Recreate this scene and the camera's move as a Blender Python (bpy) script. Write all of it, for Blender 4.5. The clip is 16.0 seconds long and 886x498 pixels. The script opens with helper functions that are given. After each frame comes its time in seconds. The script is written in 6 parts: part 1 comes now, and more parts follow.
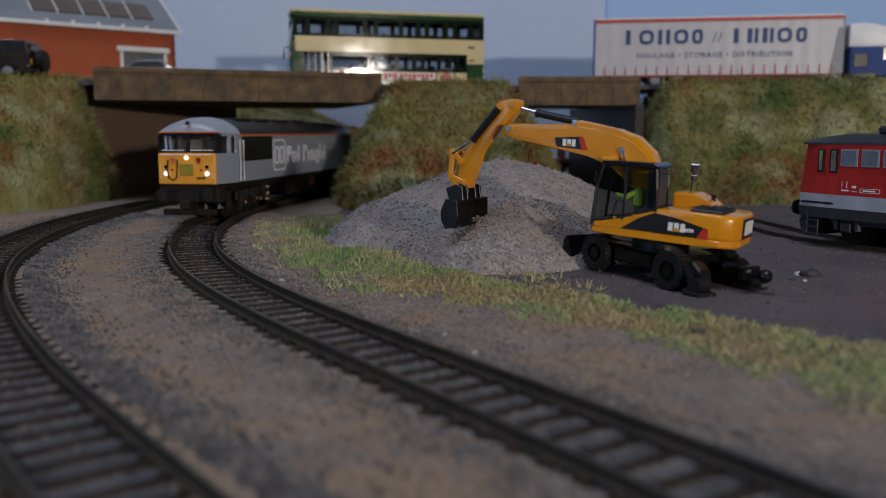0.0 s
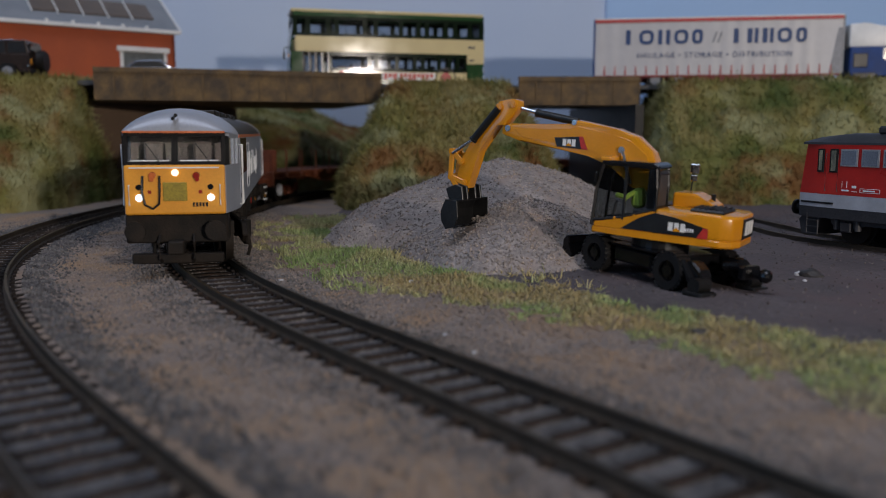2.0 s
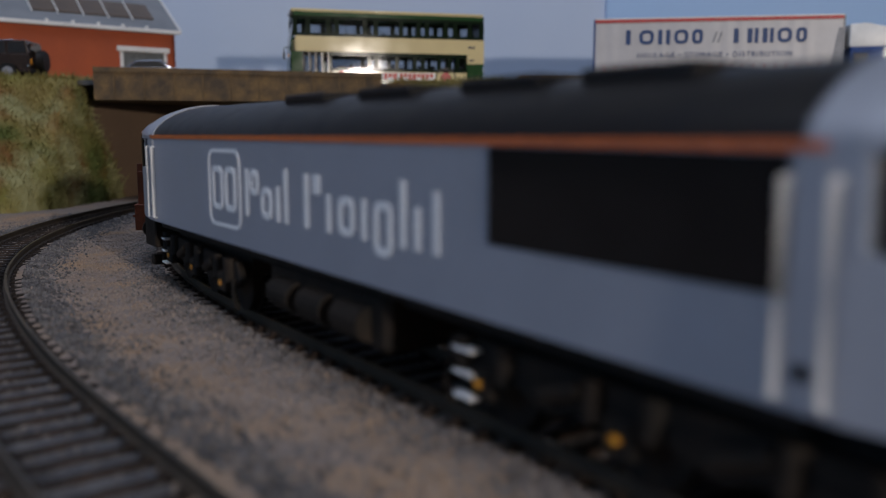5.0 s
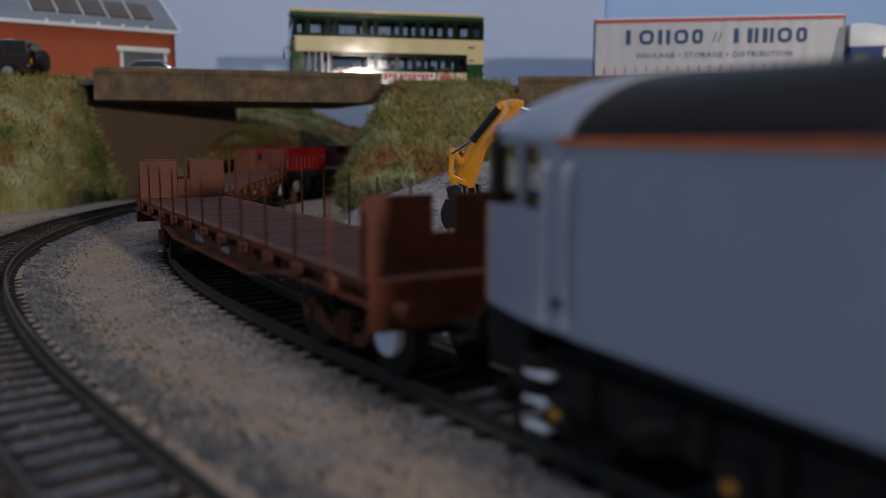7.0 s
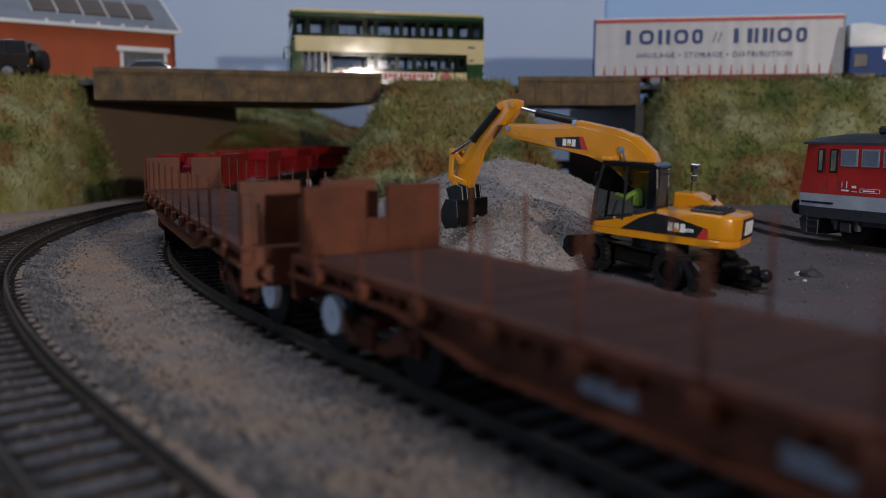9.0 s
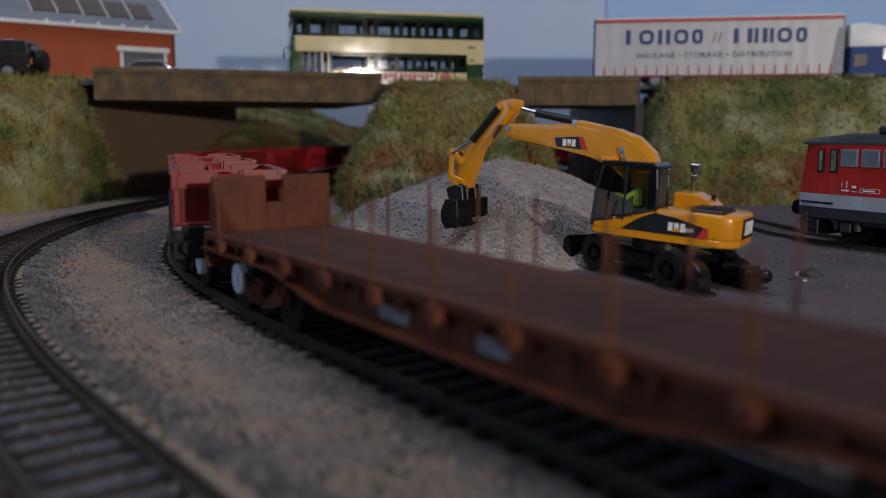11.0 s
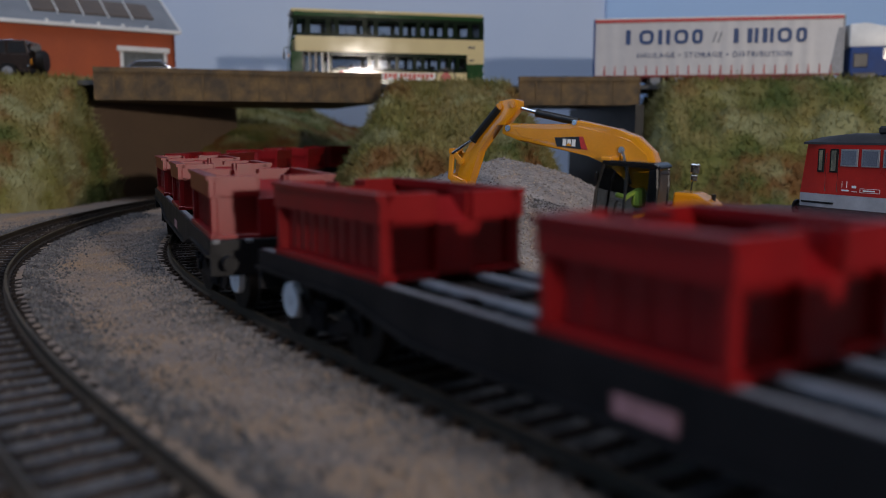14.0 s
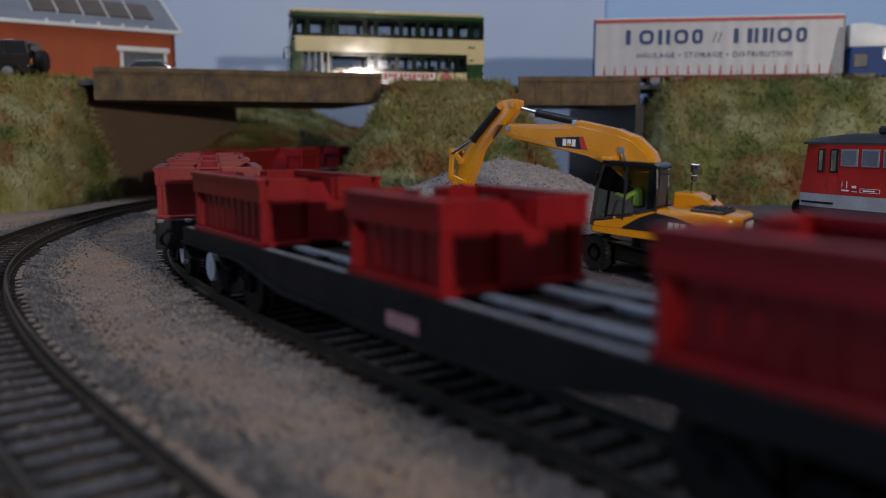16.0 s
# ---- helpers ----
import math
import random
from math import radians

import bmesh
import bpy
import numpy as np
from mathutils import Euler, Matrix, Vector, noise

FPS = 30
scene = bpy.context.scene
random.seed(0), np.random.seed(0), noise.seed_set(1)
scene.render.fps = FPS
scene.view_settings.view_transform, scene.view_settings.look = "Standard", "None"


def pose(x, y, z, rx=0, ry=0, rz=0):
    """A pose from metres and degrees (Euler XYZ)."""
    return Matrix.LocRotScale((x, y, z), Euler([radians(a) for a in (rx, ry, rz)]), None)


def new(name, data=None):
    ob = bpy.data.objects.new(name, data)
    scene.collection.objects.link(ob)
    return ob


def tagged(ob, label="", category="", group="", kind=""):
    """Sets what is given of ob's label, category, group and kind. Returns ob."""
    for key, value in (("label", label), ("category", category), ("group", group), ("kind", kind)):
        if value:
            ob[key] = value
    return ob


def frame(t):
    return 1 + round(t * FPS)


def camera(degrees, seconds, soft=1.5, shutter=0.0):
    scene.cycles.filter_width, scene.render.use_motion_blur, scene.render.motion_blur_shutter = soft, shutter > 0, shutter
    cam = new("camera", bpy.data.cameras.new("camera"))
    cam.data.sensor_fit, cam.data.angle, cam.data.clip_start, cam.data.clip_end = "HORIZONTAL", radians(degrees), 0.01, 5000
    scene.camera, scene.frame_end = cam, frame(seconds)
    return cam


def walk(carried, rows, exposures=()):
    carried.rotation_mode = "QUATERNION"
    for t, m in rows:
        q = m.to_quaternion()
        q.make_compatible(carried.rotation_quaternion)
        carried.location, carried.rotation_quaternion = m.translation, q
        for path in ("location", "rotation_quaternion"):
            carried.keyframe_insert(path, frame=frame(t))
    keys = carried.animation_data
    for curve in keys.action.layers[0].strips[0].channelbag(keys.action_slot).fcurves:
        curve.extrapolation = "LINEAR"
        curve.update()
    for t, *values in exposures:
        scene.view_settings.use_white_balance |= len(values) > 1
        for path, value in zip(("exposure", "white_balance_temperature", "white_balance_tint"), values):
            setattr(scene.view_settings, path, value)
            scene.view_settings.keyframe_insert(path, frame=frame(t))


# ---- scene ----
# A model railway on a table. Lengths below are in millimetres and scaled to metres in part() and at().
MM = 0.001

# ---- camera ----
cam = camera(55.2, 16.0, soft=0.7, shutter=0.4)
CAM_POSE = pose(0, 0, 0.0417, 90 - 7.795, 0, 0)
walk(cam, [(0, CAM_POSE), (16, CAM_POSE)])
cam.data.dof.use_dof = True
cam.data.dof.focus_distance = 0.305
cam.data.dof.aperture_fstop = 14.5

# ---- world and lamps ----
world = bpy.data.worlds.new("room_light")
world.use_nodes = True
world.node_tree.nodes["Background"].inputs[0].default_value = (0.64, 0.69, 0.86, 1)
world.node_tree.nodes["Background"].inputs[1].default_value = 0.12
scene.world = world
scene.view_settings.exposure = -0.16


def lamp(name, kind, energy, color, m, size):
    data = bpy.data.lights.new(name, kind)
    data.energy, data.color = energy, color
    if kind == "AREA":
        data.shape, data.size, data.size_y = "RECTANGLE", size[0], size[1]
    else:
        data.shadow_soft_size = size[0]
    ob = new(name, data)
    ob.matrix_basis = m
    return ob


# a low lamp behind the viewer, the room's ceiling light and daylight from a window
lamp("desk_lamp_light", "POINT", 38.5, (1.0, 0.89, 0.80), pose(0.60, -0.93, 0.19), (0.02,))
lamp("ceiling_light", "AREA", 13.0, (0.73, 0.805, 1.0), pose(-0.25, -0.08, 1.45), (1.2, 0.8))
# the window stands in the west wall
lamp("window_light", "AREA", 5.0, (0.27, 0.56, 1.0), pose(-1.485, -0.55, 0.55, 90, 0, -90), (1.0, 0.9))


# ---- mesh helpers ----
def at(x, y, z=0.0, rx=0, ry=0, rz=0):
    return pose(x * MM, y * MM, z * MM, rx, ry, rz)


def part(name, bm, material, parent=None, label="", smooth=False, m=None):
    bmesh.ops.recalc_face_normals(bm, faces=bm.faces)
    bmesh.ops.scale(bm, vec=(MM, MM, MM), verts=bm.verts)
    mesh = bpy.data.meshes.new(name)
    bm.to_mesh(mesh)
    bm.free()
    mesh.materials.append(material)
    if smooth:
        for p in mesh.polygons:
            p.use_smooth = True
        mesh.set_sharp_from_angle(angle=radians(38))
    ob = new(name, mesh)
    if parent is not None:
        ob.parent = parent
    if m is not None:
        ob.matrix_basis = m
    if label:
        ob["label"] = label
    return ob


def same(ob, m, parent=None):
    """Another object on the same mesh."""
    o = new(ob.name.split(".")[0], ob.data)
    o.parent = parent if parent is not None else ob.parent
    o.matrix_basis = m
    return o


def thing(name, label, category, m=None, group=""):
    ob = tagged(new(name), label, category, group)
    ob.empty_display_size = 0.01
    if m is not None:
        ob.matrix_basis = m
    return ob


def box(bm, x0, x1, y0, y1, z0, z1, bevel=0.0, seg=1):
    r = bmesh.ops.create_cube(bm, size=1)
    vs = r["verts"]
    for v in vs:
        v.co = Vector((x0 + (v.co.x + .5) * (x1 - x0), y0 + (v.co.y + .5) * (y1 - y0), z0 + (v.co.z + .5) * (z1 - z0)))
    if bevel:
        es = list({e for v in vs for e in v.link_edges})
        bmesh.ops.bevel(bm, geom=es, offset=bevel, segments=seg, affect="EDGES", profile=0.5)
    return bm


def tube(bm, a, b, r, n=12, r2=None):
    a, b = Vector(a), Vector(b)
    q = (b - a).to_track_quat("Z", "Y").to_matrix().to_4x4()
    bmesh.ops.create_cone(bm, cap_ends=True, segments=n, radius1=r, radius2=r if r2 is None else r2, depth=(b - a).length,
                          matrix=Matrix.Translation((a + b) / 2) @ q)
    return bm


def ball(bm, c, r, sub=2, scale=(1, 1, 1)):
    bmesh.ops.create_icosphere(bm, subdivisions=sub, radius=r, matrix=Matrix.Translation(c) @ Matrix.Diagonal((*scale, 1)))
    return bm


def prism(bm, pts, y0, y1, bevel=0.0, plane="xz", seg=1):
    """A flat outline drawn in a plane and given thickness along the third axis."""
    def p3(p, t):
        return {"xz": (p[0], t, p[1]), "yz": (t, p[0], p[1]), "xy": (p[0], p[1], t)}[plane]
    a = [bm.verts.new(p3(p, y0)) for p in pts]
    b = [bm.verts.new(p3(p, y1)) for p in pts]
    n = len(pts)
    fs = [bm.faces.new(a), bm.faces.new(b[::-1])]
    for i in range(n):
        fs.append(bm.faces.new((a[i], b[i], b[(i + 1) % n], a[(i + 1) % n])))
    if bevel:
        es = list({e for f in fs for e in f.edges})
        bmesh.ops.bevel(bm, geom=es, offset=bevel, segments=seg, affect="EDGES", profile=0.5)
    return bm


def loft(bm, sections, closed=True, caps=True):
    rings = [[bm.verts.new(p) for p in s] for s in sections]
    n = len(rings[0])
    for a, b in zip(rings, rings[1:]):
        for i in range(n if closed else n - 1):
            bm.faces.new((a[i], a[(i + 1) % n], b[(i + 1) % n], b[i]))
    if caps and closed:
        bm.faces.new(rings[0])
        bm.faces.new(rings[-1][::-1])
    return bm


def pipe(bm, pts, r, n=8):
    pts = [Vector(p) for p in pts]
    secs = []
    for i, p in enumerate(pts):
        d = (pts[min(i + 1, len(pts) - 1)] - pts[max(i - 1, 0)]).normalized()
        q = d.to_track_quat("Z", "Y")
        secs.append([p + q @ Vector((r * math.cos(k * math.tau / n), r * math.sin(k * math.tau / n), 0)) for k in range(n)])
    return loft(bm, secs)


def BM():
    return bmesh.new()


# ---- materials ----
def mat(name, color, rough=0.5, metal=0.0, color2=None, size=3.0, mix=0.5, bump=0.0, bsize=0.6, coat=0.0, glow=None, fine=0.25, spec=0.5):
    """Principled surface with colour varied at two scales (size in mm) and a fine relief."""
    m = bpy.data.materials.new(name)
    m.use_nodes = True
    nt = m.node_tree
    b = nt.nodes["Principled BSDF"]
    b.inputs["Roughness"].default_value, b.inputs["Metallic"].default_value = rough, metal
    b.inputs["Base Color"].default_value = (*color, 1)
    b.inputs["Coat Weight"].default_value = coat
    b.inputs["Coat Roughness"].default_value = 0.08
    b.inputs["Specular IOR Level"].default_value = spec
    if glow:
        b.inputs["Emission Color"].default_value = (*glow[0], 1)
        b.inputs["Emission Strength"].default_value = glow[1]
        return m
    tc = nt.nodes.new("ShaderNodeTexCoord")
    c2 = color2 or tuple(c * 0.72 for c in color)
    n1 = nt.nodes.new("ShaderNodeTexNoise")
    n1.inputs["Scale"].default_value, n1.inputs["Detail"].default_value = 1000.0 / size, 5
    n2 = nt.nodes.new("ShaderNodeTexNoise")
    n2.inputs["Scale"].default_value, n2.inputs["Detail"].default_value = 1000.0 / bsize, 3
    for n in (n1, n2):
        nt.links.new(tc.outputs["Object"], n.inputs["Vector"])
    ramp = nt.nodes.new("ShaderNodeValToRGB")
    ramp.color_ramp.elements[0].position, ramp.color_ramp.elements[1].position = 0.5 - 0.3 * (1.05 - mix), 0.5 + 0.3 * (1.05 - mix)
    ramp.color_ramp.elements[0].color, ramp.color_ramp.elements[1].color = (*c2, 1), (*color, 1)
    nt.links.new(n1.outputs["Fac"], ramp.inputs["Fac"])
    mul = nt.nodes.new("ShaderNodeMix")
    mul.data_type, mul.blend_type = "RGBA", "MULTIPLY"
    mul.inputs[0].default_value = 1.0
    mr = nt.nodes.new("ShaderNodeMapRange")
    mr.inputs["From Min"].default_value, mr.inputs["From Max"].default_value = 0.25, 0.75
    mr.inputs["To Min"].default_value, mr.inputs["To Max"].default_value = 1 - fine, 1 + fine
    nt.links.new(n2.outputs["Fac"], mr.inputs["Value"])
    nt.links.new(ramp.outputs["Color"], mul.inputs[6])
    nt.links.new(mr.outputs["Result"], mul.inputs[7])
    nt.links.new(mul.outputs[2], b.inputs["Base Color"])
    rr = nt.nodes.new("ShaderNodeMapRange")
    rr.inputs["To Min"].default_value, rr.inputs["To Max"].default_value = max(rough - 0.08, 0.02), min(rough + 0.08, 1)
    nt.links.new(n1.outputs["Fac"], rr.inputs["Value"])
    nt.links.new(rr.outputs["Result"], b.inputs["Roughness"])
    if bump:
        bp = nt.nodes.new("ShaderNodeBump")
        bp.inputs["Strength"].default_value, bp.inputs["Distance"].default_value = bump, bsize * MM * 0.5
        nt.links.new(n2.outputs["Fac"], bp.inputs["Height"])
        nt.links.new(bp.outputs["Normal"], b.inputs["Normal"])
    return m


def blend(name, colors, size, rough=0.9, bump=0.5, bsize=0.8, island=0.0):
    """Ground cover: several colours laid over one another in patches."""
    m = mat(name, colors[0], rough, 0, colors[1], size, 0.6, bump, bsize, fine=0.3, spec=0.2)
    nt = m.node_tree
    b = nt.nodes["Principled BSDF"]
    link = b.inputs["Base Color"].links[0]
    src = link.from_socket
    tc = [n for n in nt.nodes if n.type == "TEX_COORD"][0]
    for k, c in enumerate(colors[2:]):
        n = nt.nodes.new("ShaderNodeTexNoise")
        n.inputs["Scale"].default_value, n.inputs["Detail"].default_value = 1000.0 / (size * (1.9 - 0.5 * k)), 4
        mp = nt.nodes.new("ShaderNodeMapping")
        mp.inputs["Location"].default_value = (3.1 * k + 1, 1.7 * k, 0.4)
        nt.links.new(tc.outputs["Object"], mp.inputs["Vector"])
        nt.links.new(mp.outputs["Vector"], n.inputs["Vector"])
        r = nt.nodes.new("ShaderNodeMapRange")
        r.inputs["From Min"].default_value, r.inputs["From Max"].default_value = 0.50, 0.62
        nt.links.new(n.outputs["Fac"], r.inputs["Value"])
        x = nt.nodes.new("ShaderNodeMix")
        x.data_type = "RGBA"
        x.inputs[7].default_value = (*c, 1)
        nt.links.new(r.outputs["Result"], x.inputs[0])
        nt.links.new(src, x.inputs[6])
        src = x.outputs[2]
    if island:
        g = nt.nodes.new("ShaderNodeNewGeometry")
        r = nt.nodes.new("ShaderNodeMapRange")
        r.inputs["To Min"].default_value, r.inputs["To Max"].default_value = 1 - island, 1 + island
        nt.links.new(g.outputs["Random Per Island"], r.inputs["Value"])
        x = nt.nodes.new("ShaderNodeMix")
        x.data_type, x.blend_type = "RGBA", "MULTIPLY"
        x.inputs[0].default_value = 1
        nt.links.new(src, x.inputs[6])
        nt.links.new(r.outputs["Result"], x.inputs[7])
        src = x.outputs[2]
    nt.links.new(src, b.inputs["Base Color"])
    return m


GROUND = blend("soil", [(0.27, 0.215, 0.18), (0.20, 0.165, 0.145), (0.235, 0.19, 0.165), (0.28, 0.205, 0.15)], 16, bump=0.8, bsize=1.2)
YARD = blend("yard_surface", [(0.128, 0.107, 0.109), (0.085, 0.073, 0.076), (0.106, 0.089, 0.094), (0.122, 0.092, 0.093)], 34, rough=0.78, bump=0.5, bsize=1.4)
BALLAST = blend("ballast", [(0.31, 0.245, 0.20), (0.23, 0.19, 0.168), (0.27, 0.22, 0.19), (0.33, 0.235, 0.165)], 16, island=0.16)
GREY_BALLAST = blend("grey_ballast", [(0.185, 0.168, 0.162), (0.12, 0.112, 0.11), (0.215, 0.19, 0.178)], 6, island=0.25)
DARK_BALLAST = blend("dark_ballast", [(0.125, 0.12, 0.123), (0.082, 0.079, 0.083), (0.155, 0.145, 0.143)], 5, island=0.3)
SAND = blend("gravel", [(0.31, 0.27, 0.25), (0.22, 0.195, 0.185), (0.27, 0.225, 0.205)], 6, bump=0.9, bsize=1.0)
SAND_GRAIN = blend("gravel_grain", [(0.32, 0.28, 0.255), (0.21, 0.185, 0.175), (0.35, 0.28, 0.23)], 3, island=0.25)
TURF = blend("turf", [(0.17, 0.16, 0.046), (0.24, 0.19, 0.075), (0.085, 0.105, 0.03), (0.17, 0.085, 0.03), (0.26, 0.25, 0.12)], 34, bump=1.0, bsize=2.0)
YARD_GRAIN = blend("yard_grain", [(0.135, 0.115, 0.112), (0.09, 0.078, 0.078), (0.155, 0.132, 0.125)], 3, island=0.35)
GRASS = blend("grass_fibre", [(0.175, 0.165, 0.048), (0.25, 0.20, 0.078), (0.085, 0.11, 0.03), (0.18, 0.088, 0.03), (0.27, 0.26, 0.125)], 34, island=0.2)
VERGE = blend("verge_fibre", [(0.36, 0.40, 0.17), (0.46, 0.41, 0.22), (0.27, 0.36, 0.14), (0.42, 0.34, 0.17)], 20, island=0.25)
RAIL = mat("rail_steel", (0.060, 0.044, 0.030), 0.6, 0.2, (0.036, 0.028, 0.021), 9, bump=0.2)
RAIL_TOP = mat("rail_head", (0.17, 0.13, 0.085), 0.3, 0.8, (0.06, 0.048, 0.034), 22)
SLEEPER = mat("sleeper_plastic", (0.040, 0.028, 0.022), 0.8, 0, (0.020, 0.017, 0.016), 6, spec=0.1, bump=0.3)
DECK = mat("bridge_card", (0.155, 0.095, 0.036), 0.7, 0, (0.050, 0.032, 0.017), 9, bump=0.4, bsize=1.2)
CARD = mat("brown_card", (0.15, 0.098, 0.062), 0.85, 0, (0.115, 0.075, 0.05), 60, bump=0.15)
ROAD = mat("road_surface", (0.11, 0.105, 0.10), 0.9, 0, (0.08, 0.08, 0.08), 12, bump=0.4)
SKY = mat("painted_sky", (0.42, 0.60, 0.88), 0.85, 0, (0.36, 0.55, 0.85), 260, mix=0.2, fine=0.03)
SKY_PALE = mat("painted_cloud", (0.56, 0.64, 0.78), 0.85, 0, (0.48, 0.58, 0.76), 220, mix=0.2, fine=0.03)
ROOMWALL = mat("room_plaster", (0.20, 0.21, 0.22), 0.9, 0, (0.17, 0.18, 0.19), 300, bump=0.1, bsize=4)
BOARD = mat("baseboard_wood", (0.30, 0.20, 0.11), 0.6, 0, (0.22, 0.14, 0.08), 30, bump=0.1)
# BLACK also stands for the shade on the east abutment wall
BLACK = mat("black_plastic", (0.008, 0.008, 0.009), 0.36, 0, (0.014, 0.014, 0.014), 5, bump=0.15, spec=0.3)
GLOSSBLACK = mat("gloss_black", (0.005, 0.005, 0.006), 0.13, 0, (0.008, 0.008, 0.009), 6, spec=0.28)
RUBBER = mat("tyre_rubber", (0.008, 0.008, 0.009), 0.5, 0, (0.014, 0.013, 0.012), 3, bump=0.3, spec=0.25)
FRAME_DIRT = mat("underframe", (0.010, 0.009, 0.008), 0.7, 0, (0.022, 0.016, 0.012), 6, spec=0.2, bump=0.4)
CHROME = mat("chrome", (0.8, 0.8, 0.8), 0.12, 1.0, (0.6, 0.6, 0.6), 10)
WHITE = mat("white_paint", (0.78, 0.78, 0.77), 0.4, 0, (0.70, 0.70, 0.69), 8, fine=0.05)
GLASS = mat("dark_glazing", (0.02, 0.022, 0.025), 0.06, 0, (0.03, 0.03, 0.032), 30, coat=0.5)


# ---- the line: a curve by its curvature, from near the camera to far behind the hills ----
KNOT_S = np.array([-150, 0, 100, 200, 300, 420, 520, 700, 720, 1000, 2400], float)
KNOT_K = np.array([0.0018, 0.00028, -0.00156, -0.00253, -0.00219, -0.0020, -0.0030, -0.0042, -0.0044, 0.0, 0.0])
STEP = 2.0
LINE_S = np.arange(-420, 2400, STEP)


def line_curve():
    k = np.interp(LINE_S, KNOT_S, KNOT_K)
    k[LINE_S < -200] = 0.0
    a = np.cumsum(k) * STEP
    a += 2.1854 - np.interp(0, LINE_S, a)
    # no further turn once it runs along the backdrop
    stop = np.argmax(a < 0.02)
    if stop:
        a[stop:] = a[stop]
    x, y = np.cumsum(np.cos(a)) * STEP, np.cumsum(np.sin(a)) * STEP
    x += 8.92 - np.interp(0, LINE_S, x)
    y += 134.5 - np.interp(0, LINE_S, y)
    return x, y, a


LX, LY, LA = line_curve()


def line(s, off=0.0):
    x, y, a = np.interp(s, LINE_S, LX), np.interp(s, LINE_S, LY), np.interp(s, LINE_S, LA)
    return x - off * math.sin(a), y + off * math.cos(a), a


def spline(pts, step=2.0):
    """Points along a smooth curve through pts, evenly spaced: rows of x, y, heading."""
    out = []
    p = [Vector(q) for q in pts]
    p = [2 * p[0] - p[1]] + p + [2 * p[-1] - p[-2]]
    for i in range(1, len(p) - 2):
        for k in range(20):
            t = k / 20
            out.append(0.5 * (2 * p[i] + (p[i + 1] - p[i - 1]) * t + (2 * p[i - 1] - 5 * p[i] + 4 * p[i + 1] - p[i + 2]) * t * t
                              + (3 * p[i] - p[i - 1] - 3 * p[i + 1] + p[i + 2]) * t ** 3))
    out.append(p[-2])
    d = np.cumsum([0] + [(b - a).length for a, b in zip(out, out[1:])])
    s = np.arange(0, d[-1], step)
    x, y = np.interp(s, d, [o.x for o in out]), np.interp(s, d, [o.y for o in out])
    return np.stack([x, y, np.unwrap(np.arctan2(np.gradient(y), np.gradient(x)))], 1)


def track(name, label, rows, sleeper_pitch, sleepers_near):
    """Two rails on moulded sleepers along rows of x, y, heading. sleepers_near: how many become parts of their own."""
    tr = tagged(new(name), label, "railway track", kind="structure")
    for side in (-1, 1):
        for nm, prof, material in (("rail", [(-0.8, -2.5), (0.8, -2.5), (0.8, -2.25), (0.22, -2.0), (0.22, -0.8), (0.4, -0.6), (0.4, -0.12), (-0.4, -0.12), (-0.4, -0.6), (-0.22, -0.8), (-0.22, -2.0), (-0.8, -2.25)], RAIL),
                                   ("rail_head", [(-0.36, -0.12), (0.36, -0.12), (0.3, 0.0), (-0.3, 0.0)], RAIL_TOP)):
            secs = []
            for x, y, a in rows[::2]:
                n = (-math.sin(a), math.cos(a))
                secs.append([(x + n[0] * (side * 8.65 + u), y + n[1] * (side * 8.65 + u), z) for u, z in prof])
            part(nm, loft(BM(), secs), material, tr)
    bm = BM()
    box(bm, -1.1, 1.1, -13.2, 13.2, -4.6, -2.62, 0.25)
    for y in (-8.65, 8.65):
        for e in (-1.7, 1.7):
            box(bm, -0.9, 0.9, y + e - 0.55, y + e + 0.55, -2.7, -1.9, 0.18)
    first, count, rest = None, 0, BM()
    d = np.cumsum([0] + list(np.hypot(np.diff(rows[:, 0]), np.diff(rows[:, 1]))))
    pos = np.arange(0, d[-1], sleeper_pitch)
    for s in pos:
        x, y, a = (np.interp(s, d, rows[:, i]) for i in range(3))
        a += random.uniform(-0.03, 0.03)
        m = at(x, y, random.uniform(-0.12, 0.06), 0, 0, math.degrees(a))
        if count < sleepers_near:
            if first is None:
                first = part("sleeper", bm, SLEEPER, tr, m=m)
            else:
                same(first, m)
            count += 1
        else:
            r = bmesh.ops.create_cube(rest, size=1)
            mm = Matrix.Translation((x, y, -3.3)) @ Matrix.Rotation(a, 4, "Z")
            bmesh.ops.transform(rest, matrix=mm @ Matrix.Diagonal((2.6, 26.4, 1.6, 1)), verts=r["verts"])
    if count < len(pos):
        tagged(part("sleepers", rest, SLEEPER, tr), kind="stuff")
    else:
        rest.free()
    return tr


def outer_gap(s):
    """Distance from the main track to the outer one, which draws nearer towards the viewer's end."""
    return np.interp(s, (-260, -60, 20, 60, 110, 170, 230), (50, 57.5, 62, 64, 65.3, 67.2, 68))


def offset_rows(s0, s1, outer=False):
    rows = np.array([line(s, outer_gap(s) if outer else 0.0) for s in np.arange(s0, s1, STEP)])
    if outer:
        rows[:, 2] = np.unwrap(np.arctan2(np.gradient(rows[:, 1]), np.gradient(rows[:, 0])))
    return rows


SIDING = spline([(345, -30), (292, 78), (242, 173), (198.6, 257), (155, 341), (148, 385), (142, 430), (130, 480), (112, 535), (84, 610), (50, 690)])


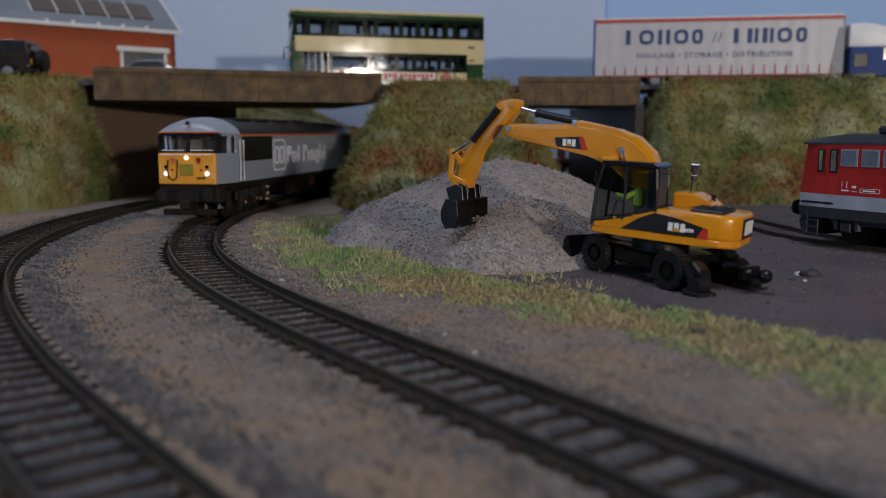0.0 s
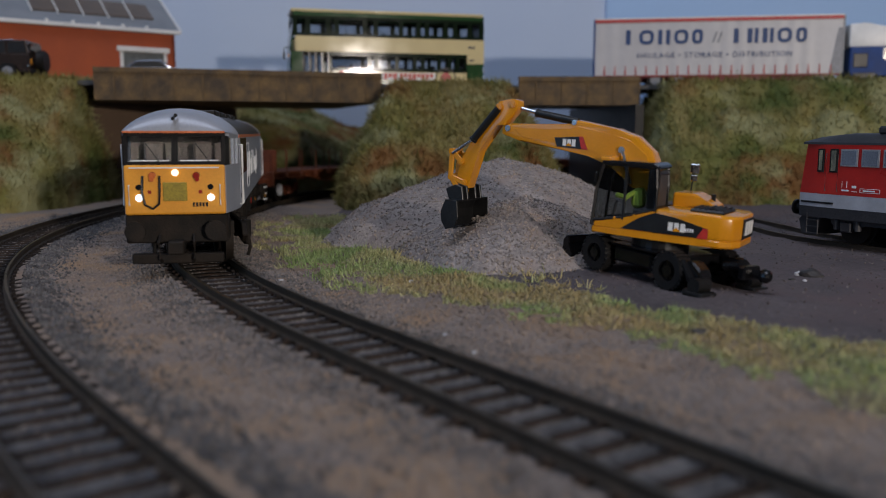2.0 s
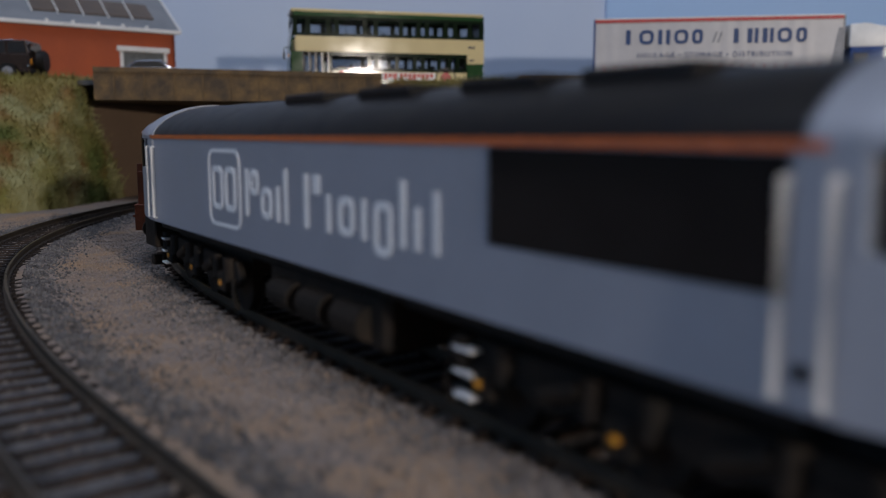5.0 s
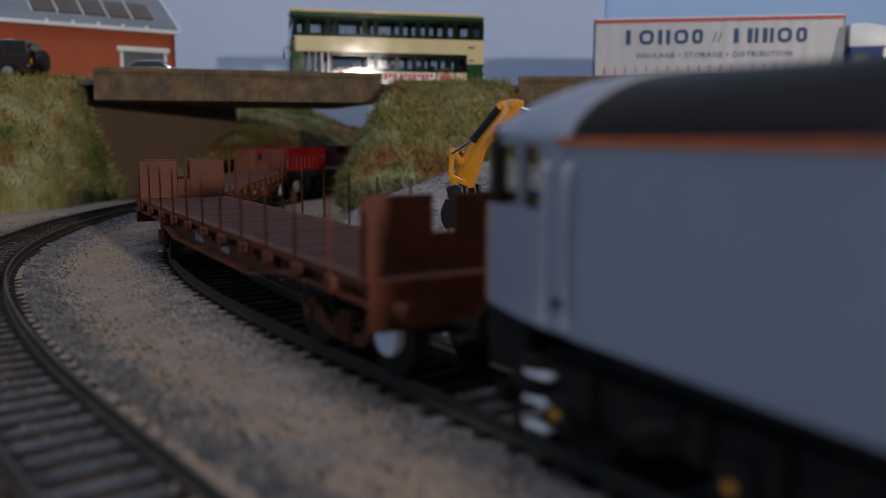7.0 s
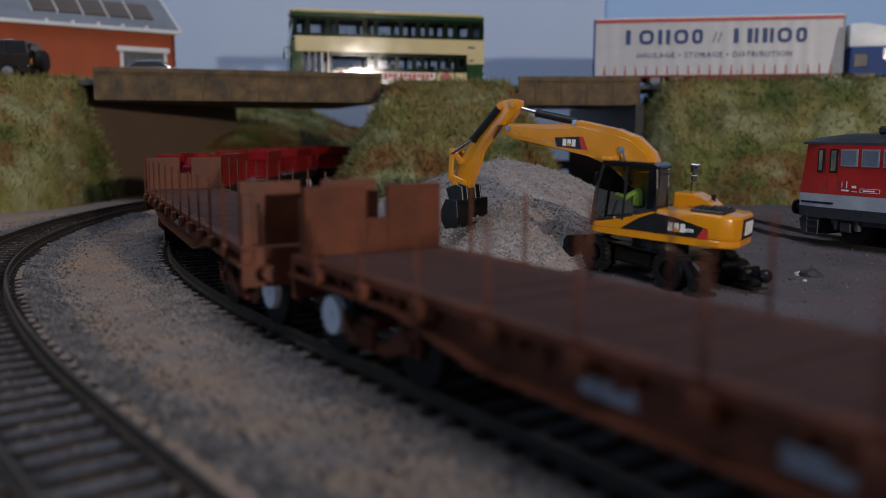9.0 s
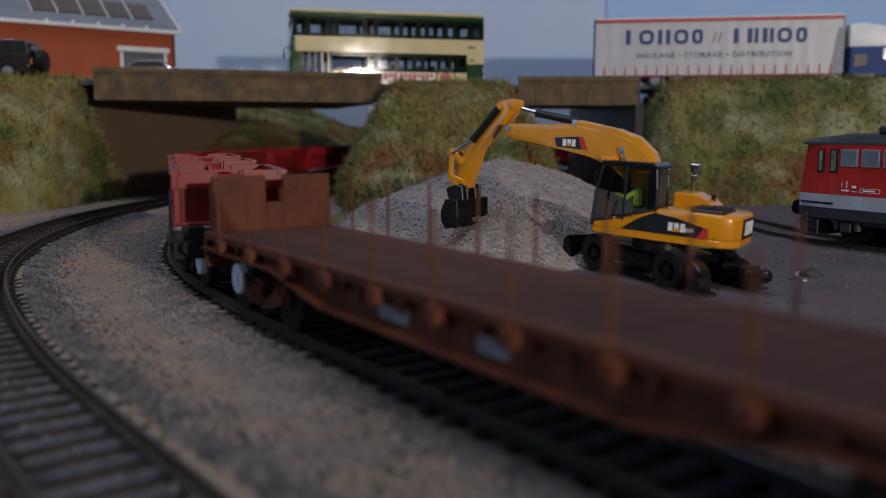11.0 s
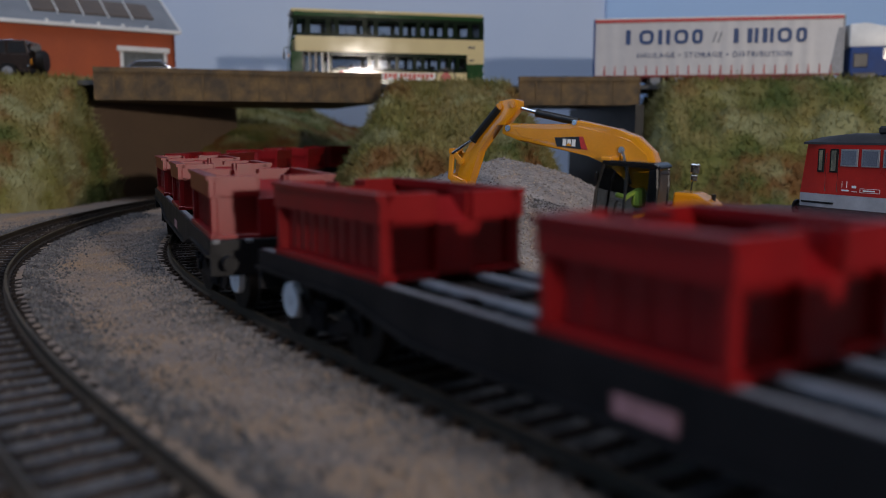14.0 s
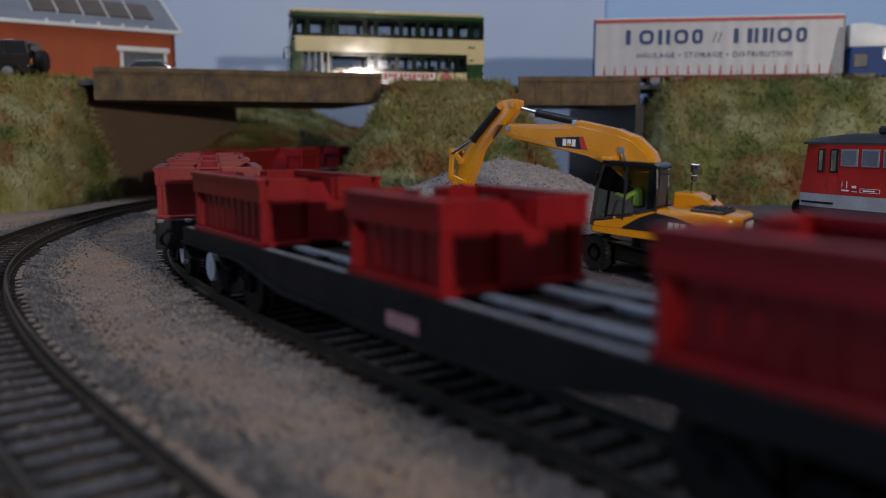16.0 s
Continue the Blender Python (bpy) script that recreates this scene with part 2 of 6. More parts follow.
# ---- ground, hills and room ----
BED = blend("bed_ballast", [(0.145, 0.136, 0.134), (0.082, 0.077, 0.077), (0.175, 0.16, 0.152)], 4, bump=1.0, bsize=0.9)
OUTER_BED = blend("outer_bed_ballast", [(0.12, 0.12, 0.129), (0.068, 0.068, 0.074), (0.145, 0.143, 0.149)], 4, bump=1.0, bsize=0.9)
# the grass verge between the ballast and the yard
VERGE_LINE = spline([(-62, 430), (-52, 360), (-30, 300), (2, 243), (32, 212), (54, 186), (69, 160), (78, 138), (95, 100)], 3)


def height_noise(x, y, s, o=0.0):
    return noise.fractal(Vector((x / s + o, y / s - o, o)), 1.0, 2.0, 4)


def grid_mesh(xs, ys, fz):
    bm = BM()
    vs = [[bm.verts.new((x, y, fz(x, y))) for y in ys] for x in xs]
    for i in range(len(xs) - 1):
        for j in range(len(ys) - 1):
            bm.faces.new((vs[i][j], vs[i + 1][j], vs[i + 1][j + 1], vs[i][j + 1]))
    return bm


def smooth(a, b, x):
    t = min(max((x - a) / (b - a), 0), 1)
    return t * t * (3 - 2 * t)


def bed_distance(x, y):
    """Distances to the middle of the main track and of the outer one."""
    dd = np.hypot(LX[::3] - x, LY[::3] - y)
    i = 3 * int(dd.argmin())
    side = (y - LY[i]) * math.cos(LA[i]) - (x - LX[i]) * math.sin(LA[i])
    return abs(side) if dd.min() < abs(side) + 2 else dd.min(), abs(side - outer_gap(LINE_S[i]))


def ground_z(x, y):
    z = -3.4 + 0.55 * height_noise(x, y, 40) + 0.35 * height_noise(x, y, 6, 3)
    d, e = bed_distance(x, y)
    # the bed lies lower than the sleepers' tops, the yard a little higher
    yard = smooth(-50, -15, x) * smooth(22, 60, d)
    rise = 2.4 * math.exp(-((x - 53) ** 2 + (y - 264) ** 2) / 420)
    return z + 1.6 * yard + rise - 1.5 * (1 - smooth(8.5, 12, min(d, e))) + 0.85 * (1 - smooth(15, 24, min(d, e)))


def axis(a, b, c, d, fine, coarse):
    """Coordinates, fine between b and c."""
    return np.concatenate([np.arange(a, b, coarse), np.arange(b, c, fine), np.arange(c, d + 1, coarse)])


def build_ground():
    ob = part("ground", grid_mesh(axis(-900, -260, 260, 1500, 4, 40), axis(-300, 60, 560, 890, 4, 30), ground_z), GROUND, smooth=True)
    tagged(ob, "brown fine ballast and purplish-grey yard surface of the layout", "ground", kind="structure")
    ob.data.materials.append(YARD)
    for p in ob.data.polygons:
        c = p.center / MM
        p.material_index = int(c.x > VERGE_LINE[:, 0][np.argmin(abs(VERGE_LINE[:, 1] - c.y))] + 2)
    ob = part("baseboard", box(BM(), -905, 1505, -305, 905, -40, -8), BOARD)
    tagged(ob, "wooden baseboard under the model railway", "baseboard", kind="structure")


def hill(name, label, outline, top, xs, ys, seed, slope, ax=1.0, wobble=7.0):
    """An embankment: full height inside the outline, falling off over slope millimetres outside it, ax times as steep sideways."""
    pts = [Vector((x * ax, y)) for x, y in outline]

    def inside(p):
        c = False
        for a, b in zip(pts, pts[1:] + pts[:1]):
            if (a.y > p.y) != (b.y > p.y) and p.x < (b.x - a.x) * (p.y - a.y) / (b.y - a.y) + a.x:
                c = not c
        return c

    def dist(p):
        best = 1e9
        for a, b in zip(pts, pts[1:] + pts[:1]):
            e = b - a
            t = min(max((p - a).dot(e) / e.length_squared, 0), 1)
            best = min(best, (a + e * t - p).length)
        return -best if inside(p) else best

    def fz(x, y):
        d = dist(Vector((x * ax, y))) + wobble * height_noise(x, y, 45, seed) + 3.0 * height_noise(x, y, 12, seed + 4)
        t = min(max(d / slope, 0), 1)
        z = top * (1 - t) ** 0.8 - 14 * smooth(0.92, 1.0, t)
        return z + (1.4 * height_noise(x, y, 9, seed + 1) + 1.2 * height_noise(x, y, 4, seed + 2)) * (0.4 + 0.6 * smooth(-10, 5, d))
    bm = grid_mesh(xs, ys, fz)
    ob = part(name, bm, TURF, smooth=True)
    ob.data.set_sharp_from_angle(angle=radians(180))
    tagged(ob, label, "embankment", kind="structure")
    return ob


def fibres(name, label, ob, count, length, material, rng, keep=None, lean=0.5, width=0.35):
    """Static grass: short curved blades standing on a surface."""
    me = ob.data
    tri = [p for p in me.polygons if keep is None or keep(p.center / MM)]
    w = np.array([p.area for p in tri])
    pick = rng.choice(len(tri), count, p=w / w.sum())
    vs, fs = [], []
    for i in pick:
        p = tri[i]
        c = [me.vertices[v].co for v in p.vertices]
        a, b = rng.random(2)
        o = (c[0] * (1 - a) + c[1] * a) * (1 - b) + (c[3 % len(c)] * (1 - a) + c[2] * a) * b
        d = (Vector((0, 0, 1)) + p.normal * 0.8 + Vector(rng.normal(0, lean, 3))).normalized()
        s = d.cross(Vector(rng.normal(0, 1, 3))).normalized()
        L = length * MM * rng.uniform(0.5, 1.3)
        wd = width * MM * rng.uniform(0.6, 1.3)
        bend = Vector(rng.normal(0, 0.35, 3)) * L
        n = len(vs)
        vs += [o - s * wd, o + s * wd, o + d * L * 0.55 + s * wd * 0.8 + bend * 0.3, o + d * L * 0.55 - s * wd * 0.8 + bend * 0.3, o + d * L + bend]
        fs += [(n, n + 1, n + 2, n + 3), (n + 3, n + 2, n + 4)]
    mesh = bpy.data.meshes.new(name)
    mesh.from_pydata([tuple(v) for v in vs], [], fs)
    mesh.materials.append(material)
    return tagged(new(name, mesh), label, "grass", kind="stuff")


def grains(name, label, places, lo, hi, material, rng):
    """Loose stones: squashed, uneven octahedra."""
    base = np.array([(1, 0, 0), (-1, 0, 0), (0, 1, 0), (0, -1, 0), (0, 0, 1), (0, 0, -1)], float)
    tri = np.array([(0, 2, 4), (2, 1, 4), (1, 3, 4), (3, 0, 4), (2, 0, 5), (1, 2, 5), (3, 1, 5), (0, 3, 5)])
    vs, fs = [], []
    for k, (x, y, z) in enumerate(places):
        r = rng.uniform(lo, hi)
        q = Euler(rng.uniform(0, 6.28, 3)).to_matrix()
        v = (base * rng.uniform(0.6, 1.25, (6, 1)) * r) @ np.array(q) + (x, y, z)
        vs.append(v)
        fs.append(tri + 6 * k)
    mesh = bpy.data.meshes.new(name)
    mesh.from_pydata((np.concatenate(vs) * MM).tolist(), [], np.concatenate(fs).tolist())
    mesh.materials.append(material)
    return tagged(new(name, mesh), label, "gravel", kind="stuff")


def build_room():
    # the west wall has a window: a framed opening filled by the daylight
    for nm, b in (("wall_south", (-1600, 1900, -1900, -1800, -900, 1500)), ("wall_west", (-1600, -1500, -1800, 1150, -900, 1500)),
                  ("wall_east", (1800, 1900, -1800, 1150, -900, 1500)), ("wall_north", (-1600, 1900, 1150, 1250, -900, 1500))):
        tagged(part(nm, box(BM(), *b), ROOMWALL), "plain pale plastered room wall", "wall", kind="structure")
    win = tagged(new("window_1"), "white framed room window letting in daylight", "window", kind="structure")
    for b in ((-1500, -1480, -1070, -1050, 90, 1010), (-1500, -1480, -50, -30, 90, 1010), (-1500, -1480, -1050, -50, 90, 100), (-1500, -1480, -1050, -50, 1000, 1010)):
        part("window_frame", box(BM(), *b), WHITE, win)
    tagged(part("ceiling", box(BM(), -1600, 1900, -1900, 1250, 1500, 1560), ROOMWALL), "plain white room ceiling", "ceiling", kind="structure")
    tagged(part("floor", box(BM(), -1600, 1900, -1900, 1250, -960, -900), BOARD), "plain room floor", "floor", kind="structure")


def build_backdrop():
    # a painted board; a second sheet overlaps it at a slanting joint
    tagged(part("backdrop", box(BM(), -900, 1500, 872, 880, -8, 420), SKY_PALE), "hazy pale blue painted sky board behind the layout", "backdrop", kind="structure")
    tagged(part("backdrop_sheet", prism(BM(), [(163, -8), (1500, -8), (1500, 420), (163, 420), (163, 178), (230, 150), (163, 120)][:4], 868, 871.5), SKY), "clear blue painted sky sheet on the backdrop", "backdrop", kind="structure")


build_room()
build_backdrop()
build_ground()
HILL_L = hill("embankment_west", "rough green and ochre grassed embankment beside the bridge", [(-640, 562), (-272, 546), (-243, 564), (-241, 640), (-310, 720), (-320, 880), (-700, 880)], 77,
              np.arange(-560, -200, 3.0), np.arange(440, 760, 3.0), 1.0, 78, 4.6, 18)
HILL_M = hill("embankment_middle", "steep grassed mound between the two bridge spans", [(-34, 585), (42, 583), (44, 600), (42, 650), (-30, 650)], 74,
              np.arange(-110, 120, 2.6), np.arange(440, 760, 2.6), 5.0, 115, 3.0, 18)
HILL_R = hill("embankment_east", "long rough grassed embankment under the road", [(160, 590), (250, 565), (420, 545), (900, 520), (900, 700), (172, 700), (158, 640)], 76,
              np.arange(110, 620, 3.2), np.arange(430, 740, 3.2), 9.0, 66, 2.4, 14)
HILL_B = hill("embankment_far", "dark grassed slope falling towards the backdrop", [(-330, 800), (-190, 780), (-150, 870), (-400, 870)], 72,
              np.arange(-330, 60, 5), np.arange(640, 866, 5), 13.0, 150)

for outer, s0, s1 in ((False, -230, 1500), (True, -260, 900)):
    secs = []
    for x, y, a in offset_rows(s0, s1, outer)[::2]:
        secs.append([(x - math.sin(a) * u, y + math.cos(a) * u, z + 0.25 * height_noise(x + u * 3, y, 3, 6)) for u, z in ((-15, -5.0), (-12, -3.5), (-6, -3.3), (0, -3.2), (6, -3.3), (12, -3.5), (15, -5.0), (0, -8))])
    tagged(part("trackbed", loft(BM(), secs), OUTER_BED if outer else BED), "grey ballast bed under the track", "track bed", kind="structure")
track("railway_track_main", "curved model railway track with dark sleepers and brown rails", offset_rows(-230, 1500), 6.9, 120)
track("railway_track_outer", "outer curved model railway track with dark sleepers", offset_rows(-260, 900, True), 6.9, 120)
track("railway_track_siding", "siding track beside the yard", SIDING, 6.9, 0)


# ---- bridges and road ----
def bridge(name, label, pts, z0, z1, depth):
    """A card deck along pts (front edge), with upright joints on its face."""
    ob = thing(name, label, "bridge")
    rows = spline(pts, 6)
    secs = []
    for x, y, a in rows:
        n = (-math.sin(a), math.cos(a))
        secs.append([(x, y, z0), (x, y, z1), (x + n[0] * 3, y + n[1] * 3, z1), (x + n[0] * 3, y + n[1] * 3, z0 + 11), (x + n[0] * depth, y + n[1] * depth, z0 + 11), (x + n[0] * depth, y + n[1] * depth, z0)])
    part("deck", loft(BM(), secs), DECK, ob)
    secs = [[(x - 1.0 * -math.sin(a) * 1, y - 1.0 * math.cos(a), z1 - 2.2), (x - math.sin(a) * -1.0, y - math.cos(a), z1 + 0.8), (x - math.sin(a) * 4, y + math.cos(a) * 4, z1 + 0.8), (x - math.sin(a) * 4, y + math.cos(a) * 4, z1 - 2.2)] for x, y, a in rows]
    part("coping", loft(BM(), secs), DECK, ob)
    first = None
    d = 0
    for x, y, a in rows[2::3]:
        m = at(x, y, 0, 0, 0, math.degrees(a))
        if first is None:
            first = part("joint_strip", box(BM(), -0.5, 0.5, -0.7, 0.3, z0 + 0.3, z1 - 2.3, 0.15), DECK, ob, m=m)
        else:
            same(first, m)
    return ob


# the west deck's unseen extra depth is added to shade the line below
bridge("bridge_west", "long brown card road bridge with jointed parapet", [(-219, 540), (-150, 562), (-90, 583), (-40, 600)], 62.5, 82, 165)
bridge("bridge_east", "short brown card road bridge with jointed parapet", [(53, 602), (95, 603), (140, 600)], 61, 80, 95)


def wall_slab(name, label, a, b, z0, z1a, z1b, thick, material):
    a, b = Vector(a), Vector(b)
    d = (b - a).normalized()
    n = Vector((-d.y, d.x)) * thick
    lo = [(a.x, a.y), (b.x, b.y), (b.x + n.x, b.y + n.y), (a.x + n.x, a.y + n.y)]
    hi = [z1a, z1b, z1b, z1a]
    bm = loft(BM(), [[(x, y, z0) for x, y in lo], [(x, y, z) for (x, y), z in zip(lo, hi)]])
    return tagged(part(name, bm, material), label, "wall", kind="structure")


wall_slab("abutment_west", "plain brown card abutment wall under the bridge", (-250, 555), (-172, 715), -6, 62, 62, 6, CARD)
# the east wall's black puts the opening's shade into its colour
wall_slab("abutment_east", "abutment wall under the short bridge, coloured black for the opening's shade", (137, 585), (112, 720), -6, 61, 61, 6, BLACK)

ROAD_ROWS = spline([(-620, 640), (-300, 625), (-200, 596), (-90, 638), (0, 662), (110, 662), (240, 640), (420, 600), (760, 560)], 10)
secs = [[(x + math.sin(a) * 36, y - math.cos(a) * 36, 73), (x + math.sin(a) * 36, y - math.cos(a) * 36, 76), (x - math.sin(a) * 42, y + math.cos(a) * 42, 76), (x - math.sin(a) * 42, y + math.cos(a) * 42, 73)] for x, y, a in ROAD_ROWS]
tagged(part("road", loft(BM(), secs), ROAD), "grey model road running over both bridges", "road", kind="structure")


# ---- railway vehicles: x forward, y to their left, z from the rail's top ----
SCREENBLACK = mat("cab_black", (0.007, 0.007, 0.008), 0.5, 0, (0.011, 0.010, 0.010), 9, spec=0.15)
LOCO_GREY = mat("loco_grey", (0.285, 0.31, 0.37), 0.4, 0, (0.265, 0.29, 0.345), 12, fine=0.05)
LOCO_SILVER = mat("loco_silver", (0.34, 0.36, 0.41), 0.35, 0.1, (0.29, 0.31, 0.36), 10, fine=0.06)
LOCO_ROOF = mat("loco_roof", (0.010, 0.010, 0.012), 0.4, 0, (0.016, 0.015, 0.015), 6, bump=0.1, spec=0.25)
YELLOW = mat("warning_yellow", (0.80, 0.35, 0.03), 0.4, 0, (0.72, 0.31, 0.03), 8, fine=0.06)
OLIVE = mat("olive_panel", (0.33, 0.25, 0.02), 0.5)
ORANGE = mat("orange_line", (0.65, 0.16, 0.04), 0.4)
LAMP_ON = mat("lit_lens", (1, 1, 1), glow=((0.72, 0.86, 1.0), 1.35))
LAMP_WARM = mat("lit_warm_lens", (1, 1, 1), glow=((1.0, 0.86, 0.55), 1.4))
RED_LENS = mat("red_lens", (0.35, 0.03, 0.02), 0.2)
CABIN = mat("cab_interior", (0.22, 0.175, 0.15), 0.7)
PALE = mat("pale_letters", (0.86, 0.87, 0.88), 0.5, 0, (0.80, 0.81, 0.83), 9, fine=0.04)
BROWN = mat("bauxite_brown", (0.128, 0.035, 0.015), 0.55, 0, (0.075, 0.022, 0.010), 9, bump=0.1, spec=0.25)
PLANK = mat("deck_planks", (0.105, 0.046, 0.034), 0.8, 0, (0.066, 0.032, 0.026), 7, bump=0.3, spec=0.15)
BINRED = mat("bin_red", (0.215, 0.005, 0.007), 0.36, 0, (0.17, 0.004, 0.006), 10, fine=0.08, spec=0.3)
WAGON_BLACK = mat("wagon_black", (0.008, 0.0085, 0.010), 0.5, 0, (0.013, 0.013, 0.015), 8, bump=0.1, spec=0.14)
WHEEL_WHITE = mat("wheel_white", (0.78, 0.80, 0.84), 0.45, 0, (0.70, 0.72, 0.76), 6, fine=0.04)
GREY_STRIP = mat("grey_strip", (0.26, 0.27, 0.30), 0.5)
PINKISH = mat("pink_label", (0.42, 0.22, 0.24), 0.5)


def wheelset(parent, x, r, face_white, m_y=8.2):
    # one turned piece: axle, flanges and treads
    prof = ((-9.8, 0.6), (-9.8, r), (-7.7, r), (-7.7, r + 0.9), (-7.2, r + 0.9), (-7.2, 0.9), (7.2, 0.9), (7.2, r + 0.9), (7.7, r + 0.9), (7.7, r), (9.8, r), (9.8, 0.6))
    bm = loft(BM(), [[(q * math.cos(math.tau * k / 28), y, q * math.sin(math.tau * k / 28)) for k in range(28)] for y, q in prof])
    ws = part("wheelset", bm, FRAME_DIRT, parent, m=at(x, 0, r))
    return ws


def wheel_faces(bogie, x, r, z):
    for s in (-1, 1):
        bm = BM()
        tube(bm, (x, s * 9.8, z + .4), (x, s * 11.2, z + .4), 3.8, 28, 3.6)
        tube(bm, (x, s * 11.1, z + .4), (x, s * 11.5, z + .4), 1.0, 14)
        part("wheel_face", bm, WHEEL_WHITE, bogie, "white painted wheel face")


MOVERS = []   # vehicle, distance of its centre along the line at the start, half the pivot spacing, bogies, wheelsets


def bogie_frame(parent, x, base, r, material, outer, width=11.4):
    """Side frames with axle boxes and springs, and a bolster. Returns the bogie's mesh object at its pivot."""
    bm = BM()
    h = base / 2
    for s in (-1, 1):
        y0, y1 = sorted((s * (width - 0.9), s * width))
        end = h - 5.2
        pts = [(-h - 3, r + 1.2), (-h - 2.4, r + 2.4), (-h + 3, r + 2.6), (-h * 0.4, r - 1.2), (h * 0.4, r - 1.2), (h - 3, r + 2.6), (h + 2.4, r + 2.4), (h + 3, r + 1.2), (h + 2.4, r - 1.6), (h - 2.4, r - 1.6),
                   (h * 0.45, r - 3.4), (-h * 0.45, r - 3.4), (-h + 2.4, r - 1.6), (-h - 2.4, r - 1.6)]
        prism(bm, [(min(q * outer, end) * outer + 0.01 * k, z) for k, (q, z) in enumerate(pts)], y0, y1)
        for e in (-h * outer,):
            ya, yb = sorted((s * (width - 0.4), s * (width + 0.9)))
            box(bm, e - 1.3, e + 1.3, ya, yb, r - 1.2, r + 1.4, 0.25)
            for q in (-2.2, 2.2):
                tube(bm, (e + q, s * width, r + 1.3), (e + q, s * width, r + 3.2), 0.7, 10)
        for q in (-2.2, 0, 2.2):
            tube(bm, (q, s * (width + 0.3), r - 3.0), (q, s * (width + 0.3), r + 1.4), 0.8, 10)
    box(bm, -2.6, 2.6, -width, width, r + 0.4, r + 2.4, 0.2)
    return part("bogie", bm, material, parent, m=at(x, 0, 0))


def buffers(parent, x, sgn, z, material, half=12.5, head=3.0):
    for s in (-1, 1):
        bm = BM()
        tube(bm, (x, s * half, z), (x + sgn * 4.5, s * half, z), 1.5, 12)
        tube(bm, (x + sgn * 4.5, s * half, z), (x + sgn * 5.4, s * half, z), head, 20)
        part("buffer", bm, material, parent)


def ring_shape(bm, x0, x1, z0, z1, stroke, radius, y, s, thick=0.12):
    """A flat rounded outline on a side face."""
    rows = []
    for inset in (0.0, stroke):
        r = max(radius - inset, 0.3)
        pts = []
        for cx, cz, a0 in ((x1 - inset - r, z1 - inset - r, 0), (x0 + inset + r, z1 - inset - r, 90), (x0 + inset + r, z0 + inset + r, 180), (x1 - inset - r, z0 + inset + r, 270)):
            for k in range(5):
                a = radians(a0 + 22.5 * k)
                pts.append((cx + r * math.cos(a), cz + r * math.sin(a)))
        rows.append(pts)
    out, inn = rows
    return loft(bm, [[(p[0], yy, p[1]) for p in q] for q, yy in ((out, y), (out, y + s * thick), (inn, y + s * thick), (inn, y))], caps=False)


# rings (1) and upright strokes (0) of the side lettering: extent along the side and in height
MARKS = ((1, -50.6, -43.8, 24.6, 34.4), (1, -42.4, -35.8, 24.6, 34.4),
         (0, -30.2, -28.6, 24.6, 34.4), (1, -27.6, -23.0, 29.0, 34.4), (1, -21.6, -16.2, 24.6, 31.0), (0, -14.0, -12.5, 24.6, 31.4), (0, -10.2, -8.7, 24.6, 34.8),
         (0, -1.2, 0.4, 24.6, 34.4), (0, 2.4, 5.4, 31.0, 34.4), (0, 7.8, 9.3, 24.6, 31.2), (1, 12.2, 17.8, 24.6, 31.2), (0, 20.4, 21.9, 24.6, 31.2),
         (1, 24.4, 30.0, 22.6, 31.2), (0, 32.4, 33.9, 24.6, 34.8), (0, 36.4, 37.9, 24.6, 31.0), (0, 41.4, 42.9, 24.6, 33.6))


